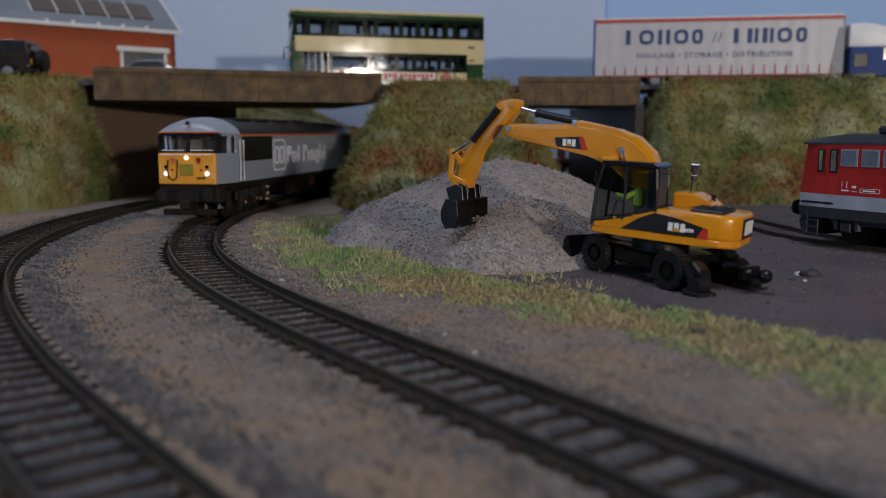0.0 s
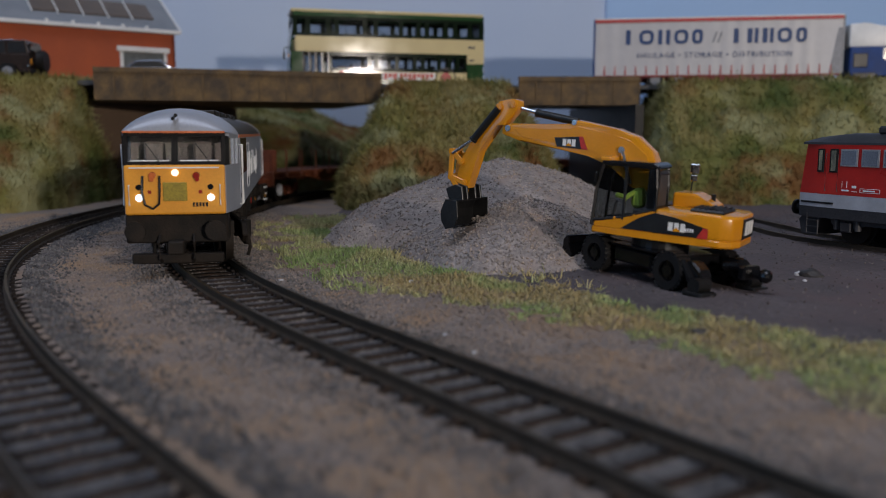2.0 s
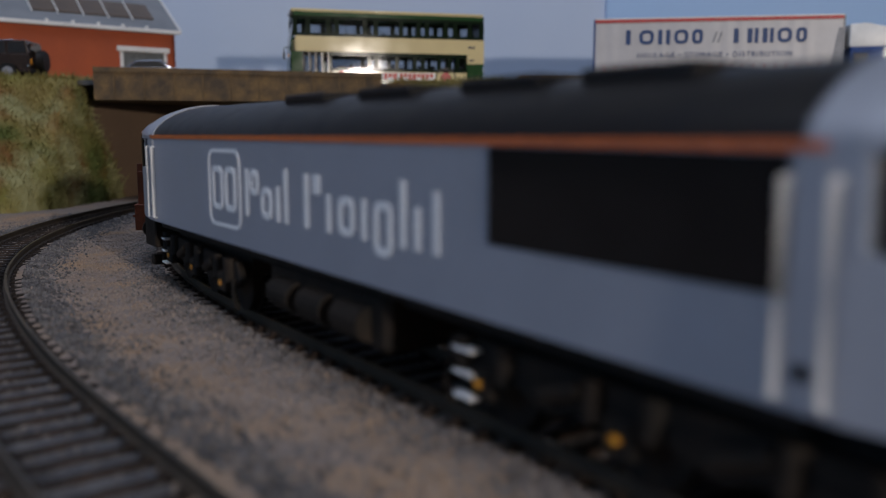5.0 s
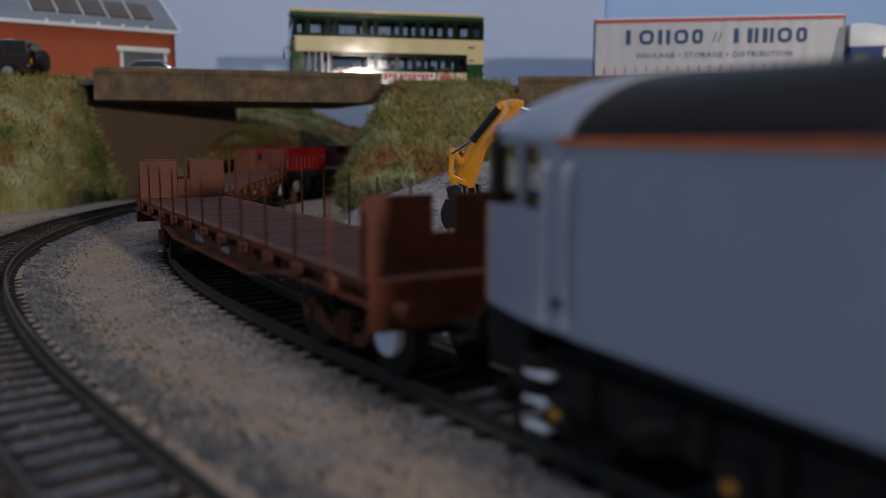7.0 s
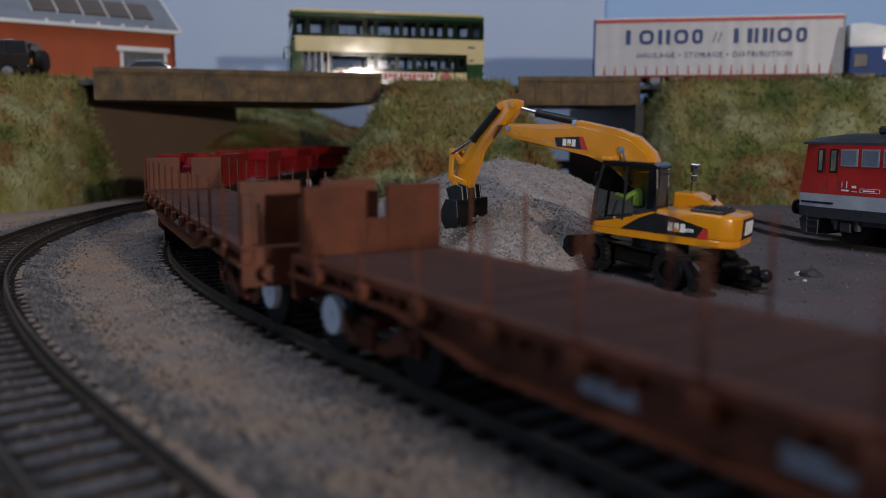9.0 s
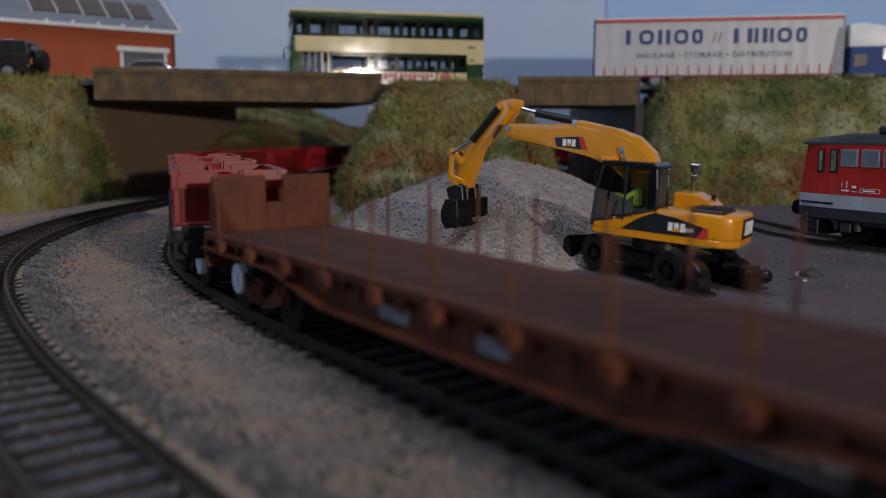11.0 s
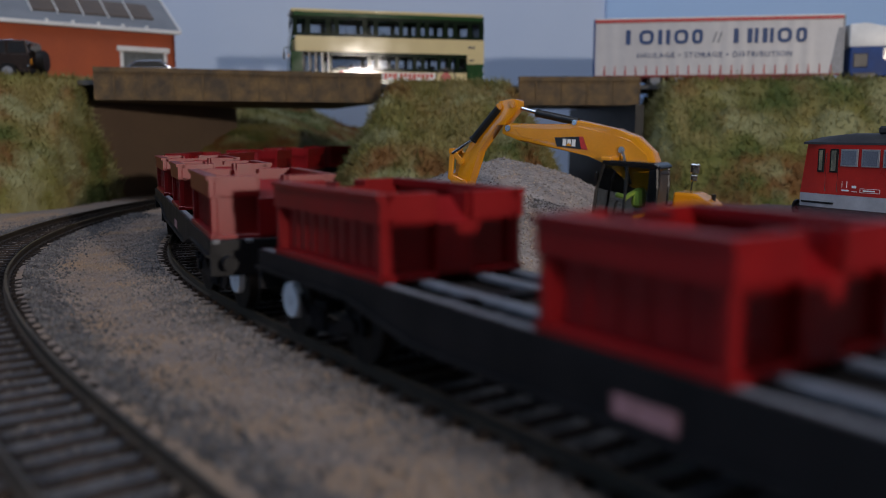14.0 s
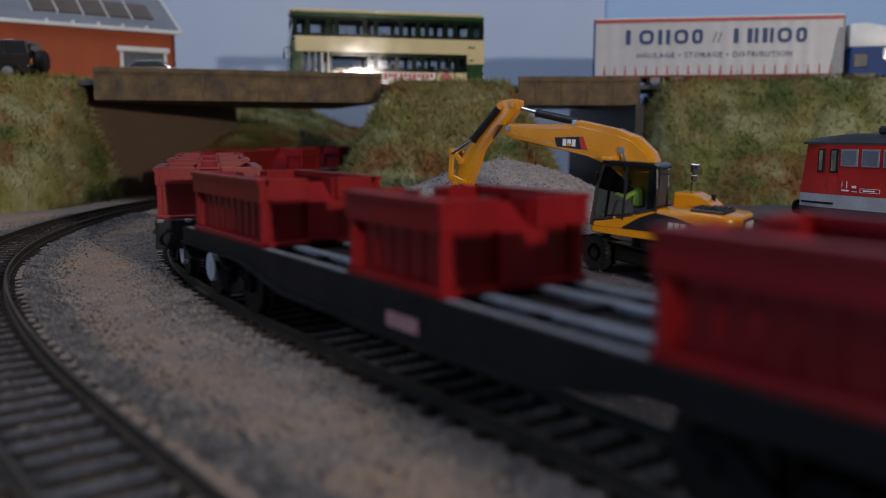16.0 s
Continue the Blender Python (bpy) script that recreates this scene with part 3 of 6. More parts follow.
def build_loco():
    L = thing("diesel_locomotive", "grey diesel model locomotive with yellow nose and lit headlights", "locomotive")
    H = 122.0

    def section(x, hw, zc, ztop, zb=17.4):
        pts = [(x, -hw, zb), (x, -hw, zc - 1.5)]
        for k in range(0, 13):
            a = math.pi * k / 12
            pts.append((x, -hw * 0.985 * math.cos(a), zc + (ztop - zc) * math.sin(a) ** 0.85))
        pts += [(x, hw, zc - 1.5), (x, hw, zb)]
        return pts
    # main body between the cabs, lower sides and roof apart
    for s in (-1, 1):
        bm = prism(BM(), [(-H + 24, 17.4), (H - 24, 17.4), (H - 24, 40.4), (-H + 24, 40.4)], s * 17.0 - 0.8, s * 17.0 + 0.8)
        part("body_side", bm, LOCO_GREY, L, "blue-grey painted body side")
    part("body_floor", box(BM(), -H + 24, H - 24, -16.3, 16.3, 15.8, 18), FRAME_DIRT, L)
    bm = BM()
    secs = []
    for x in (-H + 24, H - 24):
        secs.append([(x, -17.6 * math.cos(math.pi * k / 14), 41.0 + 8.2 * math.sin(math.pi * k / 14) ** 1.3) for k in range(15)])
    loft(bm, secs)
    roof = part("roof", bm, LOCO_ROOF, L, "black ribbed roof", smooth=True)
    for i in range(12):
        x = -80 + i * 5.2
        for s in (-1, 1):
            bm = BM()
            prism(bm, [(x, 0), (x + 2.6, 0), (x + 2.6, 0.7), (x, 0.7)], -3.6, 3.6)
            bmesh.ops.transform(bm, matrix=Matrix.Translation((0, s * 12.6, 44.4)) @ Matrix.Rotation(s * -0.62, 4, "X"), verts=bm.verts)
            part("roof_grille", bm, BLACK, roof)
    for x in (-20, 12, 44, 70):
        bm = BM()
        box(bm, x - 9, x + 9, -9, 9, 47.6, 49.6, 0.4)
        part("roof_hatch", bm, LOCO_ROOF, roof)
    bm = BM()
    for s in (-1, 1):
        box(bm, -H + 22, H - 22, s * 17.75 - 0.25, s * 17.75 + 0.25, 40.2, 41.2)
    part("cantrail_line", bm, ORANGE, L, "orange cantrail line")
    # black side panel behind the leading cab
    for s in (-1, 1):
        bm = BM()
        box(bm, 54, 97, *sorted((s * 17.7, s * 17.95)), 27.5, 40.0, 0.1)
        part("side_grille", bm, GLOSSBLACK, L, "black side grille panel")
    # lettering on both sides as plain strokes and rings
    for s in (-1, 1):
        y = s * 17.8
        part("logo_frame", ring_shape(BM(), *sorted((s * 53, s * 33)), 20.8, 38.2, 0.8, 3.2, y, s), PALE, L, "pale outlined rounded square")
        for kind, x0, x1, z0, z1 in MARKS:
            x0, x1 = sorted((-s * x0, -s * x1))
            bm = ring_shape(BM(), x0, x1, z0, z1, 1.35, 1.9, y, s) if kind else box(BM(), x0, x1, *sorted((y, y + s * 0.12)), z0, z1)
            part("letter_mark", bm, PALE, L, "plain pale lettering mark")
    for end in (1, -1):
        build_cab(L, H, end, section)
    # underframe, tanks, bogies
    bm = BM()
    box(bm, -96, 96, -12, 12, 13.5, 16.5)
    box(bm, -24, 24, -15.5, 15.5, 5.5, 15.8, 1.2)
    for x in (-14, 0, 14):
        tube(bm, (x - 5, -15.6, 10), (x + 5, -15.6, 10), 3.0, 14)
    part("fuel_tank", bm, FRAME_DIRT, L)
    for s in (-1, 1):
        part("fuel_gauge", box(BM(), -20, -17, *sorted((s * 15.4, s * 15.9)), 9, 12, .2), RED_LENS, L, "red fuel gauge plate")
    bogies, sets = [], []
    for bx in (75, -75):
        b = part("bogie", loco_bogie(), FRAME_DIRT, L, m=at(bx, 0, 0))
        bogies.append((b, bx))
        for wx in (-26, 0, 26):
            sets.append((wheelset(b, wx, 7.0, False), 7.0))
        for s in (-1, 1):
            bm = BM()
            for k in range(3):
                box(bm, -31.4, -27.2, *sorted((s * 14.2, s * 16.0)), 4.5 + 3.4 * k, 5.0 + 3.4 * k)
            part("footstep", bm, PALE, b, "pale worn footsteps")
            for wx in (-26, 0, 26):
                part("axle_cap", tube(BM(), (wx, s * 15.3, 7.2), (wx, s * 15.7, 7.2), 0.65, 14), YELLOW, b, "yellow axle cap")
    MOVERS.append((L, 424.8, 75.0, bogies, sets))
    return L


def loco_bogie():
    bm = BM()
    for s in (-1, 1):
        ya, yb = sorted((s * 12.2, s * 14.0))
        prism(bm, [(-37, 9), (-34, 13), (34, 13), (37, 9), (33, 6.5), (20, 8.5), (13, 6), (6, 8.5), (-6, 8.5), (-13, 6), (-20, 8.5), (-33, 6.5)], ya, yb, 0.3)
        for x in (-26, 0, 26):
            box(bm, x - 2.6, x + 2.6, *sorted((s * 13.4, s * 15.4)), 5.0, 9.6, 0.5)
            for q in (-4.6, 4.6):
                tube(bm, (x + q, s * 14.2, 8), (x + q, s * 14.2, 13.4), 1.6, 12)
        for x in (-13, 13):
            tube(bm, (x, s * 15.0, 9.0), (x + 7, s * 15.0, 11.5), 1.2, 10)
        for x in (-34, 34):
            pipe(bm, [(x, s * 14.5, 9), (x * 1.02, s * 14.8, 5), (x * 1.02, s * 14.0, 2.2)], 0.6)
    box(bm, -34, 34, -10, 10, 9.5, 13.5)
    return bm


def build_cab(L, H, end, section):
    """One cab: nose, windscreens, side windows, door, rails, lamps, buffers and hoses."""
    def X(x):
        return end * x
    c = L

    def hw(x):
        return 17.8 - 3.2 * max((x - (H - 20)) / 20, 0) ** 1.3
    # grey cab sides with the windscreen band left open at the front
    stations = [H - 24, H - 20, H - 12, H - 6, H - 1.2]
    for s in (-1, 1):
        bm = BM()
        rows = [[(X(x), s * hw(x), z) for z in (17.4, 32.0)] for x in stations]
        inner = [[(X(x), s * (hw(x) - 1.0), z) for z in (32.0, 17.4)] for x in stations]
        loft(bm, [a + b for a, b in zip(rows, inner)])
        part("cab_side", bm, LOCO_GREY, c, "blue-grey cab side")
        # pillar behind the cab side window and the strip over it
        bm = BM()
        loft(bm, [[(X(x), s * hw(x), 32.0), (X(x), s * hw(x), 41.2), (X(x), s * (hw(x) - 1), 41.2), (X(x), s * (hw(x) - 1), 32.0)] for x in (H - 24, H - 19.4)])
        loft(bm, [[(X(x), s * hw(x), 40.2), (X(x), s * hw(x), 41.6), (X(x), s * (hw(x) - 1), 41.6), (X(x), s * (hw(x) - 1), 40.2)] for x in stations[1:4]])
        part("window_surround", bm, LOCO_GREY, c, "blue-grey side window surround")
    # dark window band
    f = H - 1.0
    for a, b in ((-14.7, -13.6), (-0.9, 0.9), (13.6, 14.7)):
        bm = prism(BM(), [(X(f), 32.0), (X(f - 2.2), 42.0), (X(f - 3.4), 42.0), (X(f - 1.2), 32.0)], a, b)
        part("screen_pillar", bm, SCREENBLACK, c, "black windscreen pillar")
    for z0, z1 in ((32.0, 33.2), (40.8, 42.0)):
        o0, o1 = 2.2 * (z0 - 32) / 10, 2.2 * (z1 - 32) / 10
        bm = prism(BM(), [(X(f - o0 + .02), z0), (X(f - o1 + .02), z1), (X(f - o1 - 1.2), z1), (X(f - o0 - 1.2), z0)], -14.68, 14.68)
        part("screen_rail", bm, SCREENBLACK, c, "black windscreen rail")
    for s in (-1, 1):
        for xa, xb in ((H - 6, H - 1.6), (H - 13.4, H - 11.8), (H - 19.6, H - 18.2)):
            bm = loft(BM(), [[(X(x), s * (hw(x) + .02), 32.0), (X(x), s * (hw(x) + .02), 40.8), (X(x), s * (hw(x) - 1.1), 40.8), (X(x), s * (hw(x) - 1.1), 32.0)] for x in (xa, xb)])
            part("side_pillar", bm, SCREENBLACK if xb > H - 3 else LOCO_GREY, c)
    for a, b in ((-13.9, -0.6), (0.6, 13.9)):
        bm = BM()
        prism(bm, [(X(f - .5), 33.2), (X(f - 2.0), 40.8), (X(f - 2.4), 40.8), (X(f - .9), 33.2)], a, b)
        w = part("windscreen", bm, PANE, c, "clear windscreen")
        w.visible_shadow = False
        bm = BM()
        pipe(bm, [(X(f + .1), (a + b) / 2 + 3, 33), (X(f - 1.1), (a + b) / 2 - 1, 38.6)], 0.16, 6)
        part("wiper", bm, BLACK, c)
        bm = BM()
        prism(bm, [(X(f - .22), 33.3), (X(f - .28), 33.6), (X(f - .7), 33.6), (X(f - .62), 33.3)], a + 1, b - 1)
        part("screen_trim", bm, PALE, c, "pale windscreen trim")
    for s in (-1, 1):
        for xa, xb in ((H - 11.8, H - 6.0), (H - 18.2, H - 13.4)):
            bm = BM()
            loft(bm, [[(X(x), s * (hw(x) - .4), 32), (X(x), s * (hw(x) - .4), 40.4), (X(x), s * (hw(x) - .7), 40.4), (X(x), s * (hw(x) - .7), 32)] for x in (xa, xb)])
            w = part("side_window", bm, PANE, c)
            w.visible_shadow = False
    # inside: bulkhead, desk and two seats
    bm = BM()
    box(bm, *sorted((X(H - 23), X(H - 22))), -16, 16, 18, 41)
    part("bulkhead", bm, CABIN, c, "beige cab bulkhead")
    bm = BM()
    box(bm, *sorted((X(H - 7), X(H - 2))), -13, 13, 26, 31.6, 0.5)
    part("desk", bm, BLACK, c)
    for y in (-7.5, 7.5):
        bm = BM()
        box(bm, *sorted((X(H - 14), X(H - 8.5))), y - 3.4, y + 3.4, 24, 30, 0.6)
        box(bm, *sorted((X(H - 15), X(H - 13.2))), y - 3.2, y + 3.2, 29, 39, 0.7)
        part("seat", bm, CABIN, c, "beige moulded driver's seat")
    # silver dome
    bm = BM()
    secs = []
    for x, w, z0, zt in ((H - 24, 17.8, 41.0, 49.6), (H - 18, 17.8, 41.0, 49.5), (H - 12, 17.0, 41.3, 49.0), (H - 7, 16.1, 41.7, 47.9), (H - 4, 15.4, 41.9, 46.4), (H - 2.4, 14.9, 42.0, 44.2), (H - 2.0, 14.8, 42.0, 42.5)):
        secs.append([(X(x), -w * math.cos(math.pi * k / 16), z0 + (zt - z0) * math.sin(math.pi * k / 16) ** 1.35) for k in range(17)])
    loft(bm, secs)
    part("cab_roof", bm, LOCO_SILVER, c, "silver-grey domed cab roof", smooth=True)
    bm = BM()
    prism(bm, [(-14.9, 41.7), (14.9, 41.7), (14.9, 42.3), (-14.9, 42.3)], *sorted((X(H - 3.2), X(H - 1.9))), plane="yz")
    part("brow_line", bm, ORANGE, c)
    bm = BM()
    tube(bm, (X(H - 3.6), 0, 46.3), (X(H - 1.0), 0, 46.0), 0.5, 8)
    tube(bm, (X(H - 3.6), 0.9, 46.9), (X(H - 0.6), 0.9, 46.9), 0.3, 8, 0.6)
    part("horn", bm, BLACK, c)
    # yellow nose
    bm = BM()
    box(bm, *sorted((X(H - 3.2), X(H))), -14.7, 14.7, 17.2, 32.2, 0.7, 2)
    part("nose", bm, YELLOW, c, "warning yellow nose panel")
    fx = H
    bm = BM()
    box(bm, *sorted((X(fx - .2), X(fx + .35))), -3.5, 3.5, 21.4, 27.0, 0.15)
    part("nose_panel", bm, OLIVE, c, "olive marker panel")
    bm = BM()
    box(bm, *sorted((X(fx - .1), X(fx + .5))), -13, 13, 31.2, 31.6)
    part("handrail", bm, WHITE, c, "white handrail")
    for s in (-1, 1):
        bm = BM()
        pipe(bm, [(X(fx), s * 13.2, 26.2), (X(fx + .8), s * 13.2, 26.2), (X(fx + .8), s * 13.2, 20.2), (X(fx), s * 13.2, 20.2)], 0.2, 6)
        part("handrail", bm, WHITE, c, "white handrail")
        bm = BM()
        tube(bm, (X(fx - .3), s * 10.4, 22.4), (X(fx + .7), s * 10.4, 22.4), 1.08, 20)
        part("headlight", bm, LAMP_ON, c, "bright white headlight") if end > 0 else part("headlight", bm, RED_LENS, c, "red tail lamp")
        bm = BM()
        tube(bm, (X(fx - .3), s * 10.4, 25.6), (X(fx + .6), s * 10.4, 25.6), 0.85, 14)
        part("marker_light", bm, GLOSSBLACK, c, "dark marker lamp")
        bm = BM()
        tube(bm, (X(fx), s * 6.4, 29.2), (X(fx + 1.2), s * 6.4, 29.0), 1.0, 12)
        tube(bm, (X(fx), s * 6.6, 28.0), (X(fx + 1.2), s * 6.6, 27.8), 0.6, 12)
        part("cable_socket", bm, RED_LENS if s > 0 else ORANGE, c, "orange-red jumper socket")
        bm = BM()
        box(bm, *sorted((X(fx - .1), X(fx + .2))), s * 7.4 - .5, s * 7.4 + .5, 23.6, 24.6)
        part("warning_sign", bm, RED_LENS, c, "small red warning sign")
    bm = BM()
    tube(bm, (X(fx - .3), 0.2, 29.9), (X(fx + .8), 0.2, 29.9), 1.0, 20)
    part("top_light", bm, LAMP_WARM if end > 0 else GLOSSBLACK, c, "bright warm-white top headlight")
    bm = BM()
    pipe(bm, [(X(fx + .4), -9.2 * end, 29), (X(fx + 1.1), -9.4 * end, 24), (X(fx + 1.3), -8.6 * end, 20.4), (X(fx + 1.3), -6.4 * end, 19.2), (X(fx + 1.2), -4.6 * end, 20.6), (X(fx + 1.0), -4.3 * end, 25), (X(fx + .4), -4.4 * end, 29)], 0.38, 8)
    part("jumper_cable", bm, BLACK, c, "black looped jumper cable")
    bm = BM()
    for k in range(5):
        box(bm, *sorted((X(fx - .1), X(fx + .12))), end * (5.0 + k * 0.95), end * (5.0 + k * 0.95) + 0.62 * end, 19.6, 20.9)
    part("number_bars", bm, BLACK, c, "dark number bars")
    # cab door rails
    for s in (-1, 1):
        bm = BM()
        for x in (H - 25.2, H - 20.6):
            y = s * (18.1)
            pipe(bm, [(X(x), s * 17.4, 38.0), (X(x), y + s * .6, 38.0), (X(x), y + s * .6, 18.6), (X(x), s * 17.4, 18.6)], 0.33, 6)
        part("door_rail", bm, WHITE, c, "white cab door handrails")
        bm = BM()
        box(bm, *sorted((X(H - 24.6), X(H - 21.2))), *sorted((s * 17.9, s * 18.15)), 18, 40)
        part("cab_door", bm, LOCO_GREY, c)
        bm = BM()
        box(bm, *sorted((X(H - 23.8), X(H - 22))), *sorted((s * 18.1, s * 18.3)), 20.5, 22)
        part("door_step", bm, BLACK, c)
    # buffer beam, buffers, coupling and hoses
    bm = BM()
    box(bm, *sorted((X(H - 12), X(H - 1.6))), -15, 15, 8.5, 17.2, 0.4)
    part("buffer_beam", bm, FRAME_DIRT, c, "grimy black buffer beam")
    buffers(c, X(H - 2), end, 12.6, FRAME_DIRT, 11.6)
    bm = BM()
    box(bm, *sorted((X(H - 2), X(H + 4))), -2.4, 2.4, 5.5, 9.5, 0.4)
    pipe(bm, [(X(H - 1), -5, 11), (X(H + 1.6), -5.2, 9), (X(H + 1.2), -5, 4), (X(H - .5), -4.6, 3)], 0.45)
    pipe(bm, [(X(H - 1), 5, 11), (X(H + 1.6), 5.2, 9), (X(H + 1.2), 5, 4), (X(H - .5), 4.6, 3)], 0.45)
    box(bm, *sorted((X(H - 4), X(H - 1))), -13.5, 13.5, 2.2, 5.2, 0.3)
    part("coupling", bm, FRAME_DIRT, c)


def build_wagon(kind, s0):
    """A bogie wagon, outer axles 186 mm apart."""
    brown = kind == "bolster"
    W = thing("bolster_wagon" if brown else "container_wagon",
              "reddish-brown bogie bolster wagon with stanchions and end boards" if brown else "black bogie container flat carrying red containers", "wagon",
              group="brown wagons of the train" if brown else "black wagons of the train")
    body = BROWN if brown else WAGON_BLACK
    HL, piv, base, r = 101.0, 78.8, 28.0, 7.0
    deck = 18.2 if brown else 17.4
    hw = 16.0 if brown else 15.0
    # fish-bellied side sills
    for s in (-1, 1):
        bm = BM()
        face = hw - 1.9 if brown else hw
        ya, yb = sorted((s * (face - 1.2), s * face))
        prism(bm, [(-HL, deck - 3.4), (-HL, deck), (HL, deck), (HL, deck - 3.4), (60, deck - 3.6), (38, deck - 7.4), (-38, deck - 7.4), (-60, deck - 3.6)], ya, yb, 0.15)
        sill = part("side_sill", bm, body, W)
        bm = BM()
        ya, yb = sorted((s * (hw - 2.2), s * (hw + 0.7)))
        pts = [(-HL, deck - 3.4), (-60, deck - 3.6), (-38, deck - 7.4), (38, deck - 7.4), (60, deck - 3.6), (HL, deck - 3.4)]
        prism(bm, pts + [(x, z - 0.6) for x, z in pts[::-1]], ya, yb)
        part("sill_flange", bm, body, sill)
        if brown:
            part("deck_edge", box(BM(), -HL, HL, *sorted((s * (hw - 1.6), s * hw)), deck - 1.5, deck + .1, .15), body, W, "brown deck edging")
            for x in range(-90, 91, 10):
                part("web_stiffener", box(BM(), x - .4, x + .4, *sorted((s * face, s * (hw - .1))), deck - 3.4, deck - 1.5), body, sill)
        for x0, x1 in ((-20, -11), (7, 14)) if brown else ((4, 13),):
            bm = BM()
            box(bm, x0, x1, *sorted((s * face, s * (face + .12))), deck - 6.4, deck - 4.0)
            part("data_panel", bm, GREY_STRIP if brown else PINKISH, sill, "faded pale data panel")
    bm = BM()
    box(bm, -HL, HL, -3.5, 3.5, deck - 6.6, deck - 1.2)
    for x in range(-91, 92, 13):
        box(bm, x - 0.8, x + 0.8, -hw + 1, hw - 1, deck - 4.5, deck - 1.3)
    part("underframe", bm, FRAME_DIRT if not brown else BROWN, W)
    for e in (-1, 1):
        bm = BM()
        box(bm, *sorted((e * (HL - 1.4), e * HL)), -hw, hw, deck - 8.5, deck, 0.2)
        part("headstock", bm, body, W)
        buffers(W, e * HL, e, deck - 5, body, 11.0, 1.7)
        bm = BM()
        box(bm, *sorted((e * (HL - 3), e * (HL + 8))), -1.5, 1.5, deck - 10, deck - 7.4, 0.3)
        box(bm, *sorted((e * (HL + 6), e * (HL + 9))), -4.5, 4.5, deck - 9.8, deck - 8.6, 0.2)
        part("coupling", bm, BLACK, W)
    if brown:
        first = None
        for i in range(48):
            x = -HL + 3 + i * 4.15
            if first is None:
                first = part("plank", box(BM(), -2.0, 2.0, -hw + 0.4, hw - 0.4, deck - 1.2, deck, 0.15), PLANK, W, m=at(x, 0, 0))
            else:
                same(first, at(x, 0, random.uniform(-.1, .1)))
        for s in (-1, 1):
            for i in range(11):
                x = -87 + i * 17.4
                bm = BM()
                box(bm, x - 1.6, x + 1.6, *sorted((s * hw, s * (hw + 1.6))), deck - 3.4, deck - 0.8, 0.3)
                part("stake_pocket", bm, BROWN, W)
                bm = BM()
                tube(bm, (x, s * (hw + 0.9), deck - 4), (x, s * (hw + 0.9), deck + 13), 0.3, 8)
                part("stanchion", bm, BROWN, W, "thin brown stanchion")
        for e in (-1, 1):
            for y0, y1, zt in ((-15.2, -2.0, 13.4), (2.6, 15.2, 13.4), (-2.0, 2.6, 6.8)):
                bm = BM()
                box(bm, *sorted((e * (HL - 5.4), e * (HL - 4.2))), y0, y1, deck, deck + zt, 0.15)
                part("end_board", bm, BROWN, W, "brown end board with a notch")
            for y in (-14, 14):
                bm = BM()
                box(bm, *sorted((e * (HL - 4.2), e * (HL - 2.6))), y - 1.2, y + 1.2, deck - 1, deck + 11, 0.2)
                part("end_brace", bm, BROWN, W)
    else:
        for y in (-13.6, -6.0, 6.0, 13.6):
            bm = BM()
            box(bm, -HL, HL, y - 1.1, y + 1.1, deck - 1, deck, 0.15)
            part("deck_rail", bm, GREY_STRIP, W, "grey worn deck rail")
        for x in (-HL + 3.2, -67, -33, 0, 33, 67, HL - 3.2):
            part("deck_cross_member", box(BM(), x - 1.6, x + 1.6, -hw + 1.2, hw - 1.2, deck - 1.3, deck - 0.2, 0.15), WAGON_BLACK, W)
    bogies, sets = [], []
    for bx in (piv, -piv):
        b = bogie_frame(W, bx, base, r, BROWN if brown else WAGON_BLACK, 1 if bx > 0 else -1)
        bogies.append((b, bx))
        for wx in (-base / 2, base / 2):
            w = wheelset(b, wx, r, True)
            sets.append((w, r))
            outer = (wx > 0) == (bx > 0)
            if outer:
                wheel_faces(b, wx, r, r)
    MOVERS.append((W, s0, piv, bogies, sets))
    if not brown:
        for x, half in ((-70.5, 21.7), (4.3, 14.6), (79.3, 20.6)):
            build_bin(W, x, deck, half)
    return W


